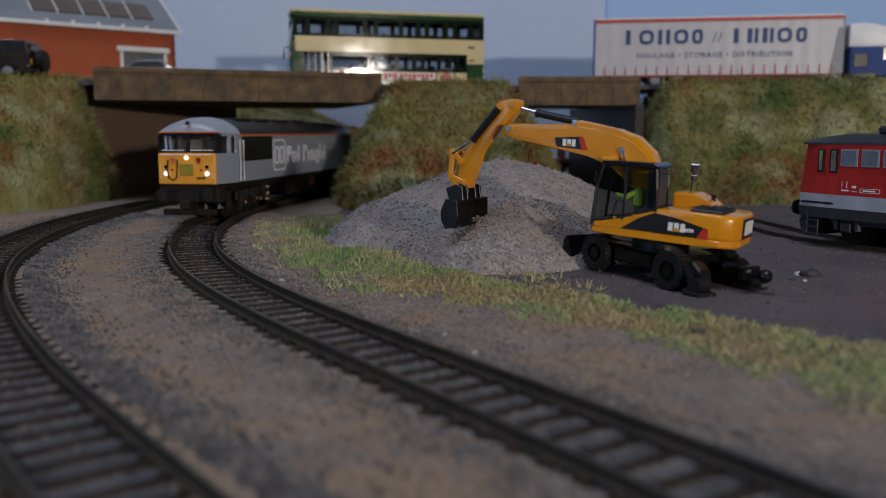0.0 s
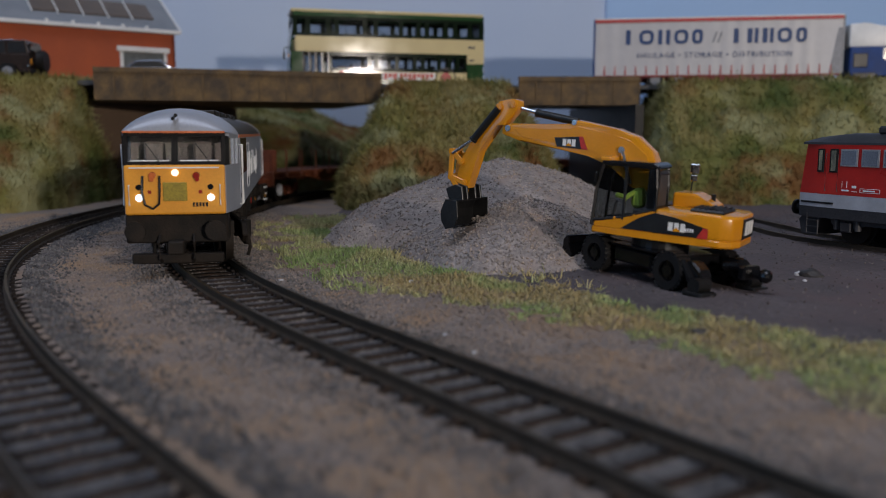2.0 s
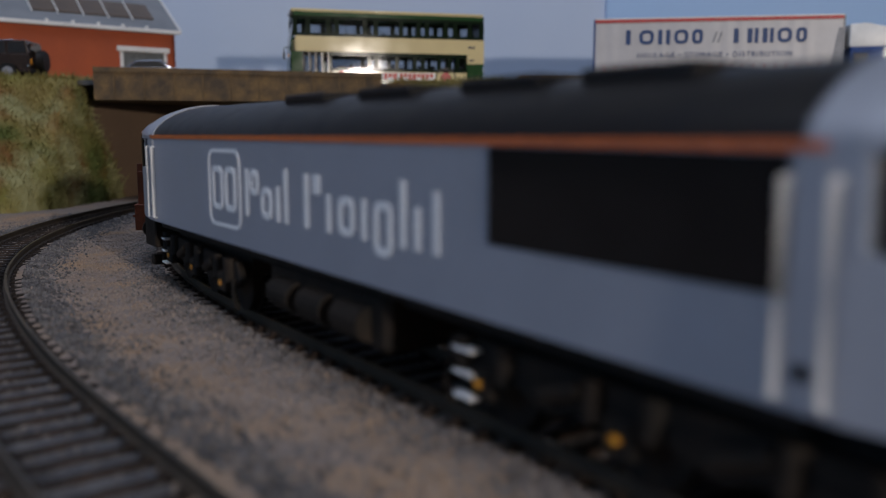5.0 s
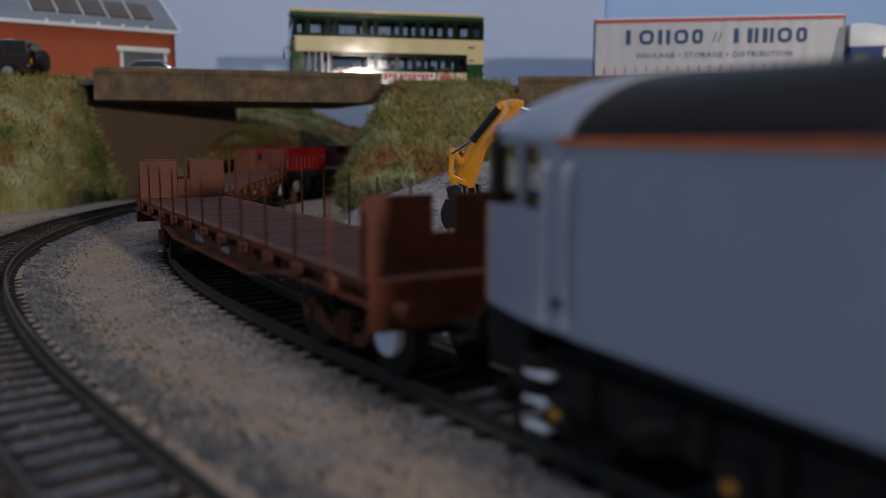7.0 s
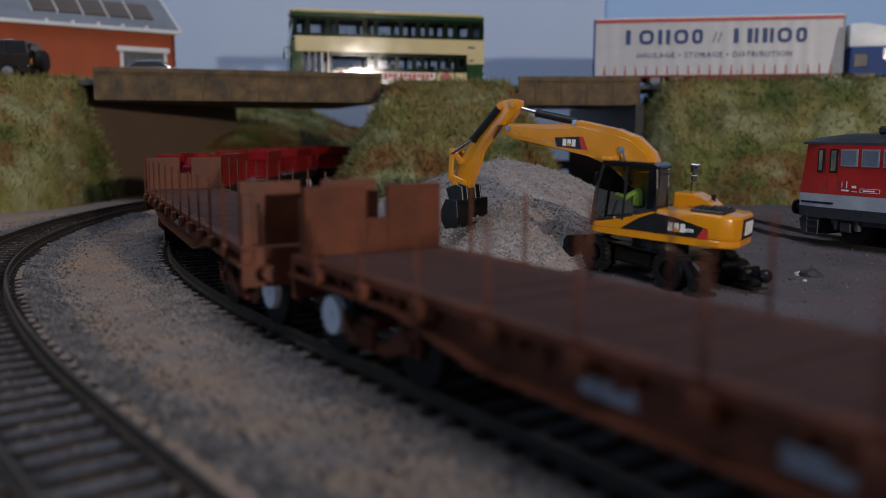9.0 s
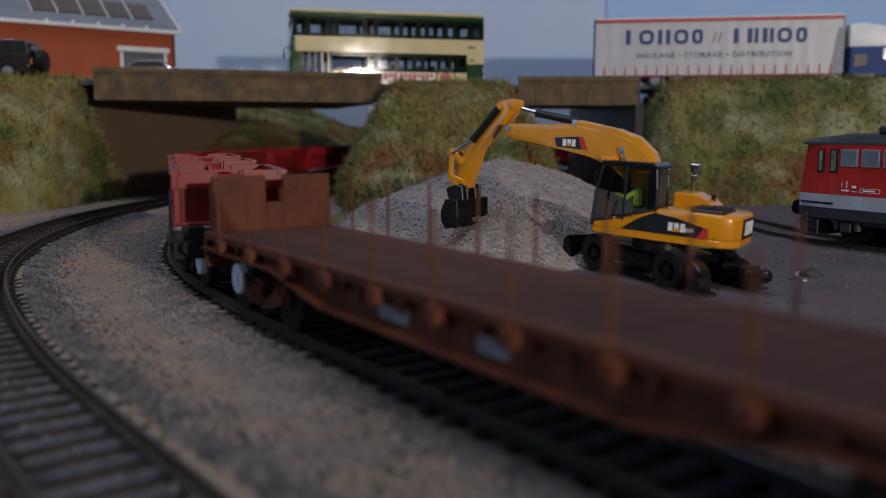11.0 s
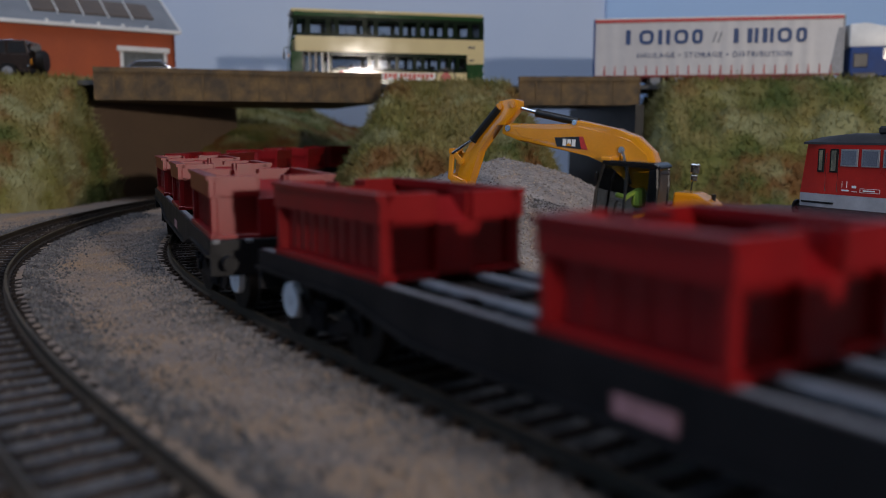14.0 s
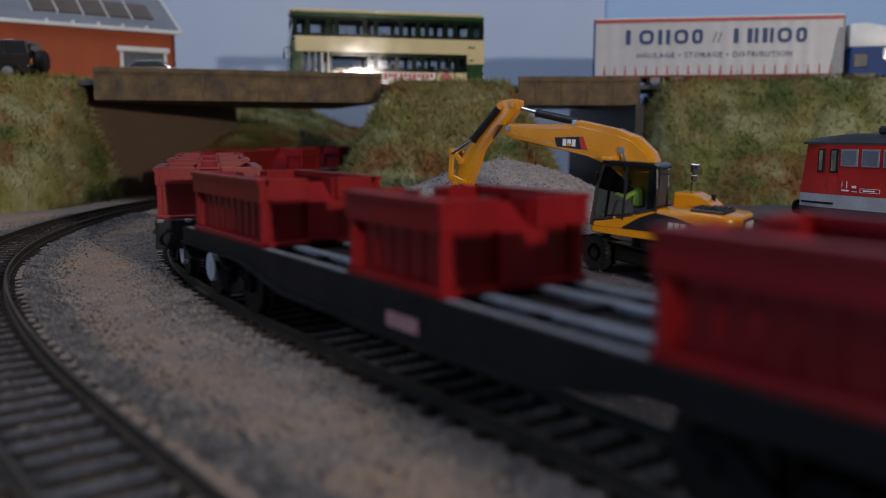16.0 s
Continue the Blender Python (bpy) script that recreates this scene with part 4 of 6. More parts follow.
def build_bin(W, cx, deck, cl):
    """A low red container: a deep rim overhangs recessed ribbed walls; each end has a proud middle panel under a notch."""
    cw, h, rim, rec = 14.6, 14.6, 4.9, 1.9
    b = part("container", box(BM(), cx - cl + 1.2, cx + cl - 1.2, -cw + 1.0, cw - 1.0, deck, deck + 1.2), BINRED, W, "glossy red ribbed open container")
    for s in (-1, 1):
        part("side_wall", box(BM(), cx - cl + .9, cx + cl - .9, *sorted((s * (cw - rec - .8), s * (cw - rec))), deck, deck + h - rim), BINRED, b)
        # the rim, with a lip along its top
        bm = BM()
        prism(bm, [(s * cw, deck + h - rim), (s * cw, deck + h - .9), (s * (cw + .5), deck + h - .9), (s * (cw + .5), deck + h), (s * (cw - 2.2), deck + h), (s * (cw - 2.2), deck + h - 1.4),
                   (s * (cw - 1.2), deck + h - 1.4), (s * (cw - 1.2), deck + h - rim + .6), (s * (cw - rec - .8), deck + h - rim + .6), (s * (cw - rec - .8), deck + h - rim)], cx - cl, cx + cl, plane="yz")
        part("top_rim", bm, BINRED, b)
        part("bottom_rail", box(BM(), cx - cl, cx + cl, *sorted((s * (cw - rec), s * (cw + 0.1))), deck, deck + 1.3, 0.2), BINRED, b)
        n = max(int(cl / 2.1), 5)
        for i in range(n):
            x = cx - cl + rec + 1.2 + i * (2 * (cl - rec) - 2.4) / (n - 1)
            part("rib", box(BM(), x - 0.4, x + 0.4, *sorted((s * (cw - rec), s * (cw - rec + .3))), deck + 1.3, deck + h - rim, 0.1), BINRED, b)
        for e in (-1, 1):
            part("corner_post", box(BM(), *sorted((cx + e * (cl - 1.9), cx + e * (cl - .3))), *sorted((s * (cw - 1.9), s * (cw - .3))), deck + 1.3, deck + h - rim, .2), BINRED, b)
    for e in (-1, 1):
        for s in (-1, 1):
            part("end_wall", box(BM(), *sorted((cx + e * (cl - rec - .8), cx + e * (cl - rec))), *sorted((s * 3.4, s * (cw - .9))), deck, deck + h - rim), BINRED, b)
            part("end_rim", box(BM(), *sorted((cx + e * (cl - 1.2), cx + e * cl)), *sorted((s * 3.6, s * (cw - 1.2))), deck + h - rim, deck + h, .15), BINRED, b)
            part("end_rim_ledge", box(BM(), *sorted((cx + e * (cl - rec - .8), cx + e * (cl - 1.2))), *sorted((s * 3.6, s * (cw - 1.2))), deck + h - rim, deck + h - rim + .6), BINRED, b)
            part("notch_cheek", box(BM(), *sorted((cx + e * (cl - 6.0), cx + e * (cl - 1.2))), *sorted((s * 2.9, s * 3.6)), deck + 1.2, deck + h - .2), BINRED, b)
        # middle panel and the chute that slopes in behind it
        part("end_panel", box(BM(), *sorted((cx + e * (cl - .9), cx + e * cl)), -3.5, 3.5, deck, deck + h - rim - .3, .15), BINRED, b)
        bm = prism(BM(), [(cx + e * (cl - .3), deck + h - rim - .6), (cx + e * (cl - 6.0), deck + h - 1.2), (cx + e * (cl - 6.0), deck + h - 2.0), (cx + e * (cl - .9), deck + h - rim - 1.4)], -2.9, 2.9)
        part("chute", bm, BINRED, b, "smooth red sloping chute")
        part("bottom_end_rail", box(BM(), *sorted((cx + e * (cl - rec), cx + e * cl)), -cw, cw, deck, deck + 1.0, 0.15), BINRED, b)


PANE = bpy.data.materials.new("clear_pane")
PANE.use_nodes = True
_b = PANE.node_tree.nodes["Principled BSDF"]
_b.inputs["Transmission Weight"].default_value, _b.inputs["Roughness"].default_value, _b.inputs["IOR"].default_value = 1.0, 0.02, 1.15
_b.inputs["Base Color"].default_value = (0.75, 0.8, 0.85, 1)

build_loco()
for i, s0 in enumerate((666.4, 881.3, 1099.5, 1317.6, 1535.7, 1753.8)):
    build_wagon("bolster" if i < 2 else "container", s0)


# ---- yard: gravel heaps, excavator, electric locomotive ----
def pile_z(x, y, c, r, h, seed):
    d = math.hypot(x - c[0], y - c[1]) * (1 + 0.13 * height_noise(x, y, 40, seed))
    t = max(1 - d / r, 0)
    return h * (t ** 0.92 - 0.10 * math.exp(-(d / (0.18 * r)) ** 2)) + 0.5 * height_noise(x, y, 5, seed + 2) - 4.5 * (1 - min(t * 7, 1))


PILES = [((26, 374), 82, 37, 3.0), ((29, 301), 47, 24.0, 7.0)]


def build_piles():
    for (c, r, h, seed), lab in zip(PILES, ("large heap of grey-brown gravel", "small heap of grey gravel before the large one")):
        xs, ys = np.arange(c[0] - r - 6, c[0] + r + 6, 2.2), np.arange(c[1] - r - 6, c[1] + r + 6, 2.2)
        bm = grid_mesh(xs, ys, lambda x, y: -2.0 + pile_z(x, y, c, r, h, seed))
        ob = part("gravel_mound", bm, SAND, smooth=True)
        ob.data.set_sharp_from_angle(angle=radians(180))
        tagged(ob, lab, "gravel heap", group="gravel heaps in the yard")


build_piles()

CATY = mat("machine_yellow", (0.66, 0.27, 0.010), 0.22, 0, (0.60, 0.24, 0.009), 9, fine=0.05, coat=0.4, spec=0.35)
DECAL = mat("black_decal", (0.012, 0.012, 0.012), 0.3)
REDMARK = mat("red_mark", (0.5, 0.03, 0.02), 0.4)
TINT = PANE.copy()
TINT.name = "tinted_pane"
TINT.node_tree.nodes["Principled BSDF"].inputs["Base Color"].default_value = (0.42, 0.46, 0.48, 1)
HIVIS = mat("hi_vis_green", (0.45, 0.62, 0.08), 0.6)
SEATGREY = mat("cab_grey", (0.05, 0.05, 0.055), 0.6)


def wheel_thing(parent, x, y, r, w, side):
    bm = BM()
    secs = []
    for k in range(33):
        a = math.tau * k / 32
        secs.append([(x + q * math.cos(a), y + t, q * math.sin(a)) for q, t in ((r * .55, -w / 2), (r * .93, -w / 2), (r, -w * .3), (r, w * .3), (r * .93, w / 2), (r * .55, w / 2))])
    loft(bm, secs, caps=False)
    tyre = part("tyre", bm, RUBBER, parent, "black rubber tyre", smooth=True, m=at(0, 0, r))
    for k in range(24):
        a = math.tau * k / 24
        if k < 1:
            lug = part("tread_lug", box(BM(), -0.45, 0.45, y - w / 2, y + w / 2, r - 0.25, r + 0.35, 0.1), RUBBER, tyre, m=at(x, 0, 0, 0, math.degrees(a), 0))
        else:
            same(lug, at(x, 0, 0, 0, math.degrees(a), 0), tyre)
    bm = BM()
    tube(bm, (x, y - w * .3, 0), (x, y + w * .3, 0), r * .58, 24)
    tube(bm, (x, y + side * w * .3, 0), (x, y + side * w * .5, 0), r * .3, 16)
    for k in range(8):
        a = math.tau * k / 8
        tube(bm, (x + r * .42 * math.cos(a), y + side * w * .28, r * .42 * math.sin(a)), (x + r * .42 * math.cos(a), y + side * w * .38, r * .42 * math.sin(a)), 0.3, 6)
    part("rim", bm, GLOSSBLACK, tyre, "gloss black rim")


def side_logo(parent, x, z, s, y, d=0.12):
    """A white mark as plain bars over a small yellow triangle; s is its height."""
    for k in range(3):
        bm = BM()
        prism(bm, [(x - k * s * .72, z), (x - k * s * .72 - s * .55, z), (x - k * s * .72 - s * .55, z + s), (x - k * s * .72, z + s)], y, y + d)
        part("logo_bar", bm, WHITE, parent, "plain white mark")
    bm = BM()
    prism(bm, [(x - s * .5, z), (x - s * 1.5, z), (x - s * 1.0, z + s * .5)], y + d, y + d + .06)
    part("logo_triangle", bm, CATY, parent)


def build_excavator():
    E = thing("wheeled_excavator", "yellow and black wheeled toy excavator standing beside gravel heaps", "excavator", at(71.6, 248, -1.4))
    # undercarriage, turned a little against the house
    bm = BM()
    prism(bm, [(-17, 6.5), (-12, 4.6), (12, 4.6), (18, 6.5), (18, 9.6), (-17, 9.6)], -6.5, 6.5, 0.5)
    U = part("undercarriage", bm, GLOSSBLACK, E, "gloss black undercarriage", m=at(7.8, 1.5, 0, 0, 0, -25.0))
    part("slew_ring", tube(BM(), (0, 0, 9.4), (0, 0, 12.6), 8.4, 28), BLACK, U)
    for s in (-1, 1):
        part("side_tank", box(BM(), -7.5, 7.5, *sorted((s * 6.6, s * 11.4)), 4.2, 8.6, 0.6), GLOSSBLACK, U)
        part("mudguard", box(BM(), -9, 9, *sorted((s * 6.4, s * 11.6)), 8.8, 9.5, 0.2), GLOSSBLACK, U)
    for x in (-14.5, 14.5):
        part("axle", tube(BM(), (x, -10, 5.3), (x, 10, 5.3), 1.5, 12), BLACK, U)
        for s in (-1, 1):
            wheel_thing(U, x, s * 10.4, 5.3, 4.6, s)
    bm = BM()
    prism(bm, [(24.5, 1.2), (28, 0.4), (29.4, 3.2), (29, 7.2), (27.4, 8.6), (26.4, 5)], -12.5, 12.5, 0.3)
    for y in (-5, 5):
        prism(bm, [(15, 5), (26.6, 3), (26.6, 5), (15, 8)], y - 1, y + 1, 0.2)
    part("dozer_blade", bm, GLOSSBLACK, U, "black dozer blade")
    for s in (-1, 1):
        bm = BM()
        prism(bm, [(-16.5, 8.8), (-22, 9.2), (-25, 7), (-26, 3.2), (-23.5, 1.4), (-21.4, 3.4), (-20.4, 6), (-16.5, 5.6)], s * 9 - 2.2, s * 9 + 2.2, 0.5)
        tube(bm, (-18.5, s * 11.0, 8.6), (-24, s * 12.0, 3.0), 1.2, 12)
        part("outrigger", bm, GLOSSBLACK, U, "gloss black outrigger")
        bm = BM()
        box(bm, -28.5, -21.5, s * 11 - 3.2, s * 11 + 3.2, 0.4, 1.8, 0.4)
        tube(bm, (-25, s * 11 - 2.6, 3.4), (-25, s * 11 + 2.6, 3.4), 2.0, 14)
        part("outrigger_foot", bm, BLACK, U)
    bm = BM()
    pipe(bm, [(-22, -2, 7.5), (-26, -3, 8), (-29, -4, 7), (-32, -5, 6.4)], 1.3)
    ball(bm, (-33, -5.4, 6.4), 2.0, 2)
    box(bm, -30, -27.6, -7.5, -0.5, 4.8, 8.6, 0.5)
    part("tow_linkage", bm, GLOSSBLACK, U)
    # house, drawn long and drawn in lengthwise here
    def hpart(name, bm, material, parent, label="", smooth=False):
        for v in bm.verts:
            v.co.x = 0.735 * v.co.x + 2.5
        return part(name, bm, material, parent, label, smooth)

    bm = BM()
    rows = []
    for x, hw in ((31.5, 12.6), (20, 13), (-10, 13), (-19, 12.6), (-23.5, 10.6), (-25.4, 6.5)):
        rows.append((x, hw))
    out = [(x, w) for x, w in rows] + [(x, -w) for x, w in rows[::-1]]
    prism(bm, out, 12.4, 14.4, 0.4, plane="xy")
    hpart("house_floor", bm, CATY, E)
    bm = BM()
    rows = [(6, 13), (-10, 13), (-19, 12.6), (-23.5, 10.8), (-25.4, 6.5)]
    out = [(x, w) for x, w in rows] + [(x, -w) for x, w in rows[::-1]]
    prism(bm, out, 14.2, 21.4, 1.1, plane="xy", seg=3)
    body = hpart("engine_hood", bm, CATY, E, "glossy yellow engine hood", smooth=True)
    bm = BM()
    prism(bm, [(5, 20.5), (5, 25.4), (-3, 25.6), (-9, 23.8), (-12, 22.4), (-12, 20.5)], -11.4, -0.5, 0.7, seg=2)
    hpart("tool_box", bm, CATY, body)
    bm = BM()
    box(bm, -19, -6, -5, 9.5, 21.2, 22.3, 0.5)
    for k in range(6):
        box(bm, -18 + 2 * k, -17.2 + 2 * k, -4, 8.5, 22.2, 22.7, 0.1)
    hpart("hood_grille", bm, BLACK, body, "black engine grille")
    bm = BM()
    tube(bm, (-9, -7, 21), (-9, -7, 25.4), 0.9, 12)
    hpart("exhaust", bm, BLACK, body)
    bm = BM()
    prism(bm, [(30.5, 14.2), (30.5, 15.8), (20, 17.4), (6, 21.0), (6, 14.2)], 1.5, 12.9, 0.3)
    skirt = hpart("cab_skirt", bm, CATY, E, "yellow panel under the cab")
    bm = BM()
    prism(bm, [(19, 14.6), (-15, 14.6), (-15, 17.4), (-2, 19.6), (6, 20.2), (12, 18.2)], 13.0, 13.15)
    hpart("side_decal", bm, DECAL, E, "black swoosh decal")
    bm = BM()
    prism(bm, [(-15, 14.6), (-15, 17.4), (-13.2, 17.6), (-11, 14.6)], 13.16, 13.25)
    hpart("decal_tip", bm, REDMARK, E)
    side_logo(E, 2.6, 15.7, 2.4, 13.2)
    bm = BM()
    for k in range(5):
        box(bm, -9.6 + k * .9, -9.0 + k * .9, 13.16, 13.26, 16, 16.9)
    hpart("model_bars", bm, PALE, E, "small pale bars")
    bm = BM()
    box(bm, -25.75, -25.3, -6, 6, 14.8, 20.4, 0.05)
    hpart("rear_decal", bm, DECAL, E, "black rear decal")
    for k in range(3):
        hpart("logo_bar", box(BM(), -25.95, -25.7, -4.6 + 3.2 * k, -2.2 + 3.2 * k, 15.8, 19.6), WHITE, E, "plain white mark")
    bm = BM()
    box(bm, 21.4, 22.4, 12.9, 13.4, 17, 17.8, 0.2)
    tube(bm, (14, 13.0, 18.6), (14, 13.5, 18.6), 0.5, 10)
    hpart("panel_latch", bm, CATY, E)
    # cab
    frame = BM()
    cabs = [((31.6, 14.5), (30.6, 26), (28.4, 33)), ((18.8, 17), (18.8, 26), (18.8, 33)), ((6.2, 20.5), (6.2, 27), (7.0, 33))]
    for posts in cabs:
        for y in (1.9, 12.5):
            pipe(frame, [(p[0], y, p[1]) for p in posts], 0.62, 6)
    for y in (1.9, 12.5):
        pipe(frame, [(28.4, y, 33), (7.0, y, 33)], 0.7, 6)
        pipe(frame, [(31.4, y, 16), (20, y, 17.6), (6.2, y, 21)], 0.55, 6)
    for p in ((28.4, 33), (31.4, 15.6), (6.8, 31), (6.2, 21)):
        pipe(frame, [(p[0], 1.9, p[1]), (p[0], 12.5, p[1])], 0.6, 6)
    box(frame, 5.6, 10.0, 11.4, 12.6, 21, 32.6, 0.3)
    hpart("cab_frame", frame, BLACK, E, "black cab frame")
    bm = BM()
    prism(bm, [(29.4, 32.6), (29.0, 33.8), (8, 34.2), (5.6, 33.4), (5.8, 32.4)], 1.2, 13.2, 0.4)
    hpart("cab_roof", bm, GLOSSBLACK, E, "black cab roof")
    bm = BM()
    box(bm, 25.5, 30, 4, 13.0, 33.4, 34.8, 0.4)
    hpart("roof_lights", bm, CATY, E, "yellow roof light bracket")
    for y in (1.9, 12.5):
        for poly in ([(31.0, 16.4), (30.2, 26), (28.2, 32.6), (19.2, 32.6), (19.2, 18)], [(18.4, 18), (18.4, 32.6), (7.4, 32.6), (6.6, 27), (6.6, 21.2)]):
            p = hpart("cab_pane", prism(BM(), poly, y - .1, y + .1), TINT, E)
            p.visible_shadow = False
    p = hpart("cab_pane", prism(BM(), [(31.3, 15.8), (30.4, 26), (28.3, 32.6), (28.0, 32.6), (30.1, 26), (31.0, 15.8)], 2.2, 12.2), TINT, E)
    p.visible_shadow = False
    bm = BM()
    box(bm, 6.4, 7.4, 2.0, 12.2, 21.5, 32, 0.3)
    box(bm, 10, 16, 4, 10.4, 18, 20.6, 0.6)
    box(bm, 9, 11, 4.4, 10, 20, 28.4, 0.7)
    pipe(bm, [(26, 7, 15), (25, 7, 21), (24, 7, 22)], 0.5)
    hpart("cab_seat", bm, SEATGREY, E, "dark cab seat and console")
    # boom, stick, bucket
    Y = 3.0
    boom = [(7.5, 25), (9.6, 32.2), (11.6, 36.8), (16.8, 41.0), (23.3, 42.8), (35.8, 44.6), (37.4, 42.9), (58.7, 42.2), (61.4, 40.8), (61.2, 38.6), (54.7, 36.8), (31.2, 34.6), (23.6, 32.0), (17.0, 26)]
    bm = BM()
    prism(bm, boom, Y - 3.0, Y + 3.0, 0.5, seg=2)
    B = part("boom", bm, CATY, E, "glossy yellow cranked boom", smooth=True)
    for yy in (Y + 2.85, Y - 3.15):
        bm = BM()
        prism(bm, [(11.0, 31), (13.2, 36), (18.0, 39.6), (24.5, 41.2), (35.4, 42.8), (38.2, 41.6), (57.1, 40.8), (54.0, 38.2), (30.8, 36), (21.4, 33)], yy, yy + .3, 0.15)
        part("boom_plate", bm, CATY, B)
    bm = BM()
    prism(bm, [(41.7, 36.2), (31.5, 35.9), (33.4, 39.8), (42.7, 38.9)], Y + 3.16, Y + 3.26)
    part("boom_decal", bm, DECAL, B, "black boom decal")
    bm = BM()
    prism(bm, [(33.6, 36.0), (31.5, 35.9), (33.4, 39.8), (34.6, 39.7)], Y + 3.26, Y + 3.32)
    part("decal_tip", bm, REDMARK, B)
    side_logo(B, 39.8, 36.6, 2.1, Y + 3.3)
    bm = BM()
    tube(bm, (20.7, Y - 3.8, 36.8), (20.7, Y + 3.9, 36.8), 1.0, 16)
    tube(bm, (59.0, Y - 3.6, 40.6), (59.0, Y + 3.6, 40.6), 1.0, 14)
    tube(bm, (36.5, Y - 3.5, 43.8), (36.5, Y + 3.5, 43.8), 0.8, 12)
    part("boom_pins", bm, CHROME, B, "bright metal pins")
    bm = BM()
    tube(bm, (20.4, Y + 3.6, 36.2), (17.0, Y + 3.6, 27), 0.7, 12)
    part("lift_rod", bm, CHROME, B, "chrome lift cylinder rod")
    stick = [(56.2, 48.5), (58.6, 48.9), (62.8, 48.0), (64.6, 45), (71.0, 36.6), (75.8, 28.6), (77.0, 22.4), (75.4, 18.9), (72.4, 18.8), (71.6, 22.4), (69.6, 31.4), (63.4, 40.6), (60.6, 40.2), (56.2, 45.8)]
    bm = BM()
    prism(bm, stick, Y - 2.3, Y + 2.3, 0.4, seg=2)
    S = part("stick", bm, CATY, E, "glossy yellow dipper stick", smooth=True, m=at(0.4, 0, 1.0))
    for p in ((57.8, 47.2), (62.6, 46.2), (74.0, 20.6), (79.0, 22.2), (79.2, 30.6), (75.6, 27.6)):
        bm = BM()
        tube(bm, (p[0], Y - 3.0, p[1]), (p[0], Y + 3.0, p[1]), 1.1, 16)
        tube(bm, (p[0], Y - 3.2, p[1]), (p[0], Y + 3.2, p[1]), 0.55, 10)
        part("pin", bm, CATY, S)
    for a, b in (((75.6, 27.6), (79.2, 30.6)), ((79.2, 30.6), (79.4, 22.2)), ((74.0, 20.6), (79.2, 22.2)), ((79.2, 22.2), (75.6, 17.6))):
        for yy in (Y - 2.8, Y + 1.9):
            a2, b2 = Vector(a), Vector(b)
            d = (b2 - a2).normalized() * 0.9
            n = Vector((-d.y, d.x))
            bm = BM()
            prism(bm, [tuple(a2 - d + n), tuple(a2 - d - n), tuple(b2 + d - n), tuple(b2 + d + n)], yy, yy + 0.9, 0.25)
            part("link", bm, CATY, S)
    for nm, c0, a, b, c in (("stick_cylinder", 0, (36.6, Y, 44.0), (50.2, Y, 45.8), (58.0, Y, 47.4)), ("bucket_cylinder", 0.4, (62.8, Y + 2.8, 46.6), (71.0, Y + 2.8, 36.4), (78.8, Y + 2.8, 31.0))):
        bm = BM()
        tube(bm, a, b, 1.2, 16)
        tube(bm, b, tuple(Vector(b) + (Vector(b) - Vector(a)).normalized() * 0.7), 1.4, 16)
        cy = part(nm, bm, BLACK, E, "black hydraulic cylinder", m=at(c0, 0, 0))
        part("rod", tube(BM(), b, c, 0.55, 12), CHROME, cy, "chrome piston rod")
    bm = BM()
    prof = [(71.6, 15.4), (76.0, 15.4), (77.6, 11.4), (77.2, 8.2), (75.4, 5.6), (72.0, 6.6)]
    inner = [(72.1, 14.8), (75.6, 14.8), (76.9, 11.4), (76.6, 8.6), (75.0, 6.3), (72.2, 7.3)]
    for y0, y1 in ((Y - 10.4, Y - 9.9), (Y + 9.9, Y + 10.4)):
        prism(bm, prof + [(71.0, 10)], y0, y1, 0.1)
    loft(bm, [[(p[0], y, p[1]) for p in prof + inner[::-1]] for y in (Y - 10.1, Y + 10.1)])
    bk = part("bucket", bm, BLACK, E, "black digging bucket", m=at(0.4, 0, 1.0))
    for k in range(5):
        y = Y - 9.4 + k * 4.7
        bm = BM()
        prism(bm, [(72.6, 6.0), (72.6, 7.2), (69.6, 7.4)], y - .7, y + .7, 0.1)
        part("tooth", bm, BLACK, bk)
    bm = BM()
    for yy in (Y - 6.4, Y - 3.2, Y + 2.2, Y + 5.4):
        prism(bm, [(71.6, 15.2), (72.4, 19.6), (75.0, 20.2), (78.6, 18.4), (77.0, 14.8)], yy, yy + 1.0, 0.2)
    part("bucket_bracket", bm, BLACK, bk)
    # mirror and rails
    bm = BM()
    pipe(bm, [(2, -10.5, 23), (1.6, -11, 29), (1.2, -11, 32)], 0.25, 6)
    hpart("mirror_arm", bm, BLACK, E)
    for z, r in ((32.2, 1.5), (29.4, 1.1)):
        hpart("mirror", box(BM(), 1.2 - r * 1.25, 1.2 + r * 1.25, -11.4, -10.5, z - r, z + r, 0.35), CHROME, E, "bright mirror")
    bm = BM()
    box(bm, 30.2, 31.2, 12.6, 14.2, 27.2, 30.2, 0.3)
    hpart("mirror", bm, GLOSSBLACK, E)
    # the toy driver, one plain shape
    bm = BM()
    prism(bm, [(12, 20.6), (15.4, 20.6), (15.4, 26), (12.6, 26.6)], 5.2, 9.6, 0.8)
    pipe(bm, [(14.6, 9.2, 25.2), (17, 9.8, 23.2), (20, 8.8, 23.8)], 0.75)
    f = part("driver_figure", bm, HIVIS, None, m=E.matrix_basis.copy() @ at(0, 0, 0, 0, 0, 0))
    tagged(f, "small plain hi-vis green toy figure in the cab", "figure")
    rot = at(71.6, 248, -1.4, 0, 0, 148.2) @ pose(0, 0, 0, 0, -4.0, 0)
    E.matrix_basis = rot
    f.matrix_basis = rot
    return E


build_excavator()

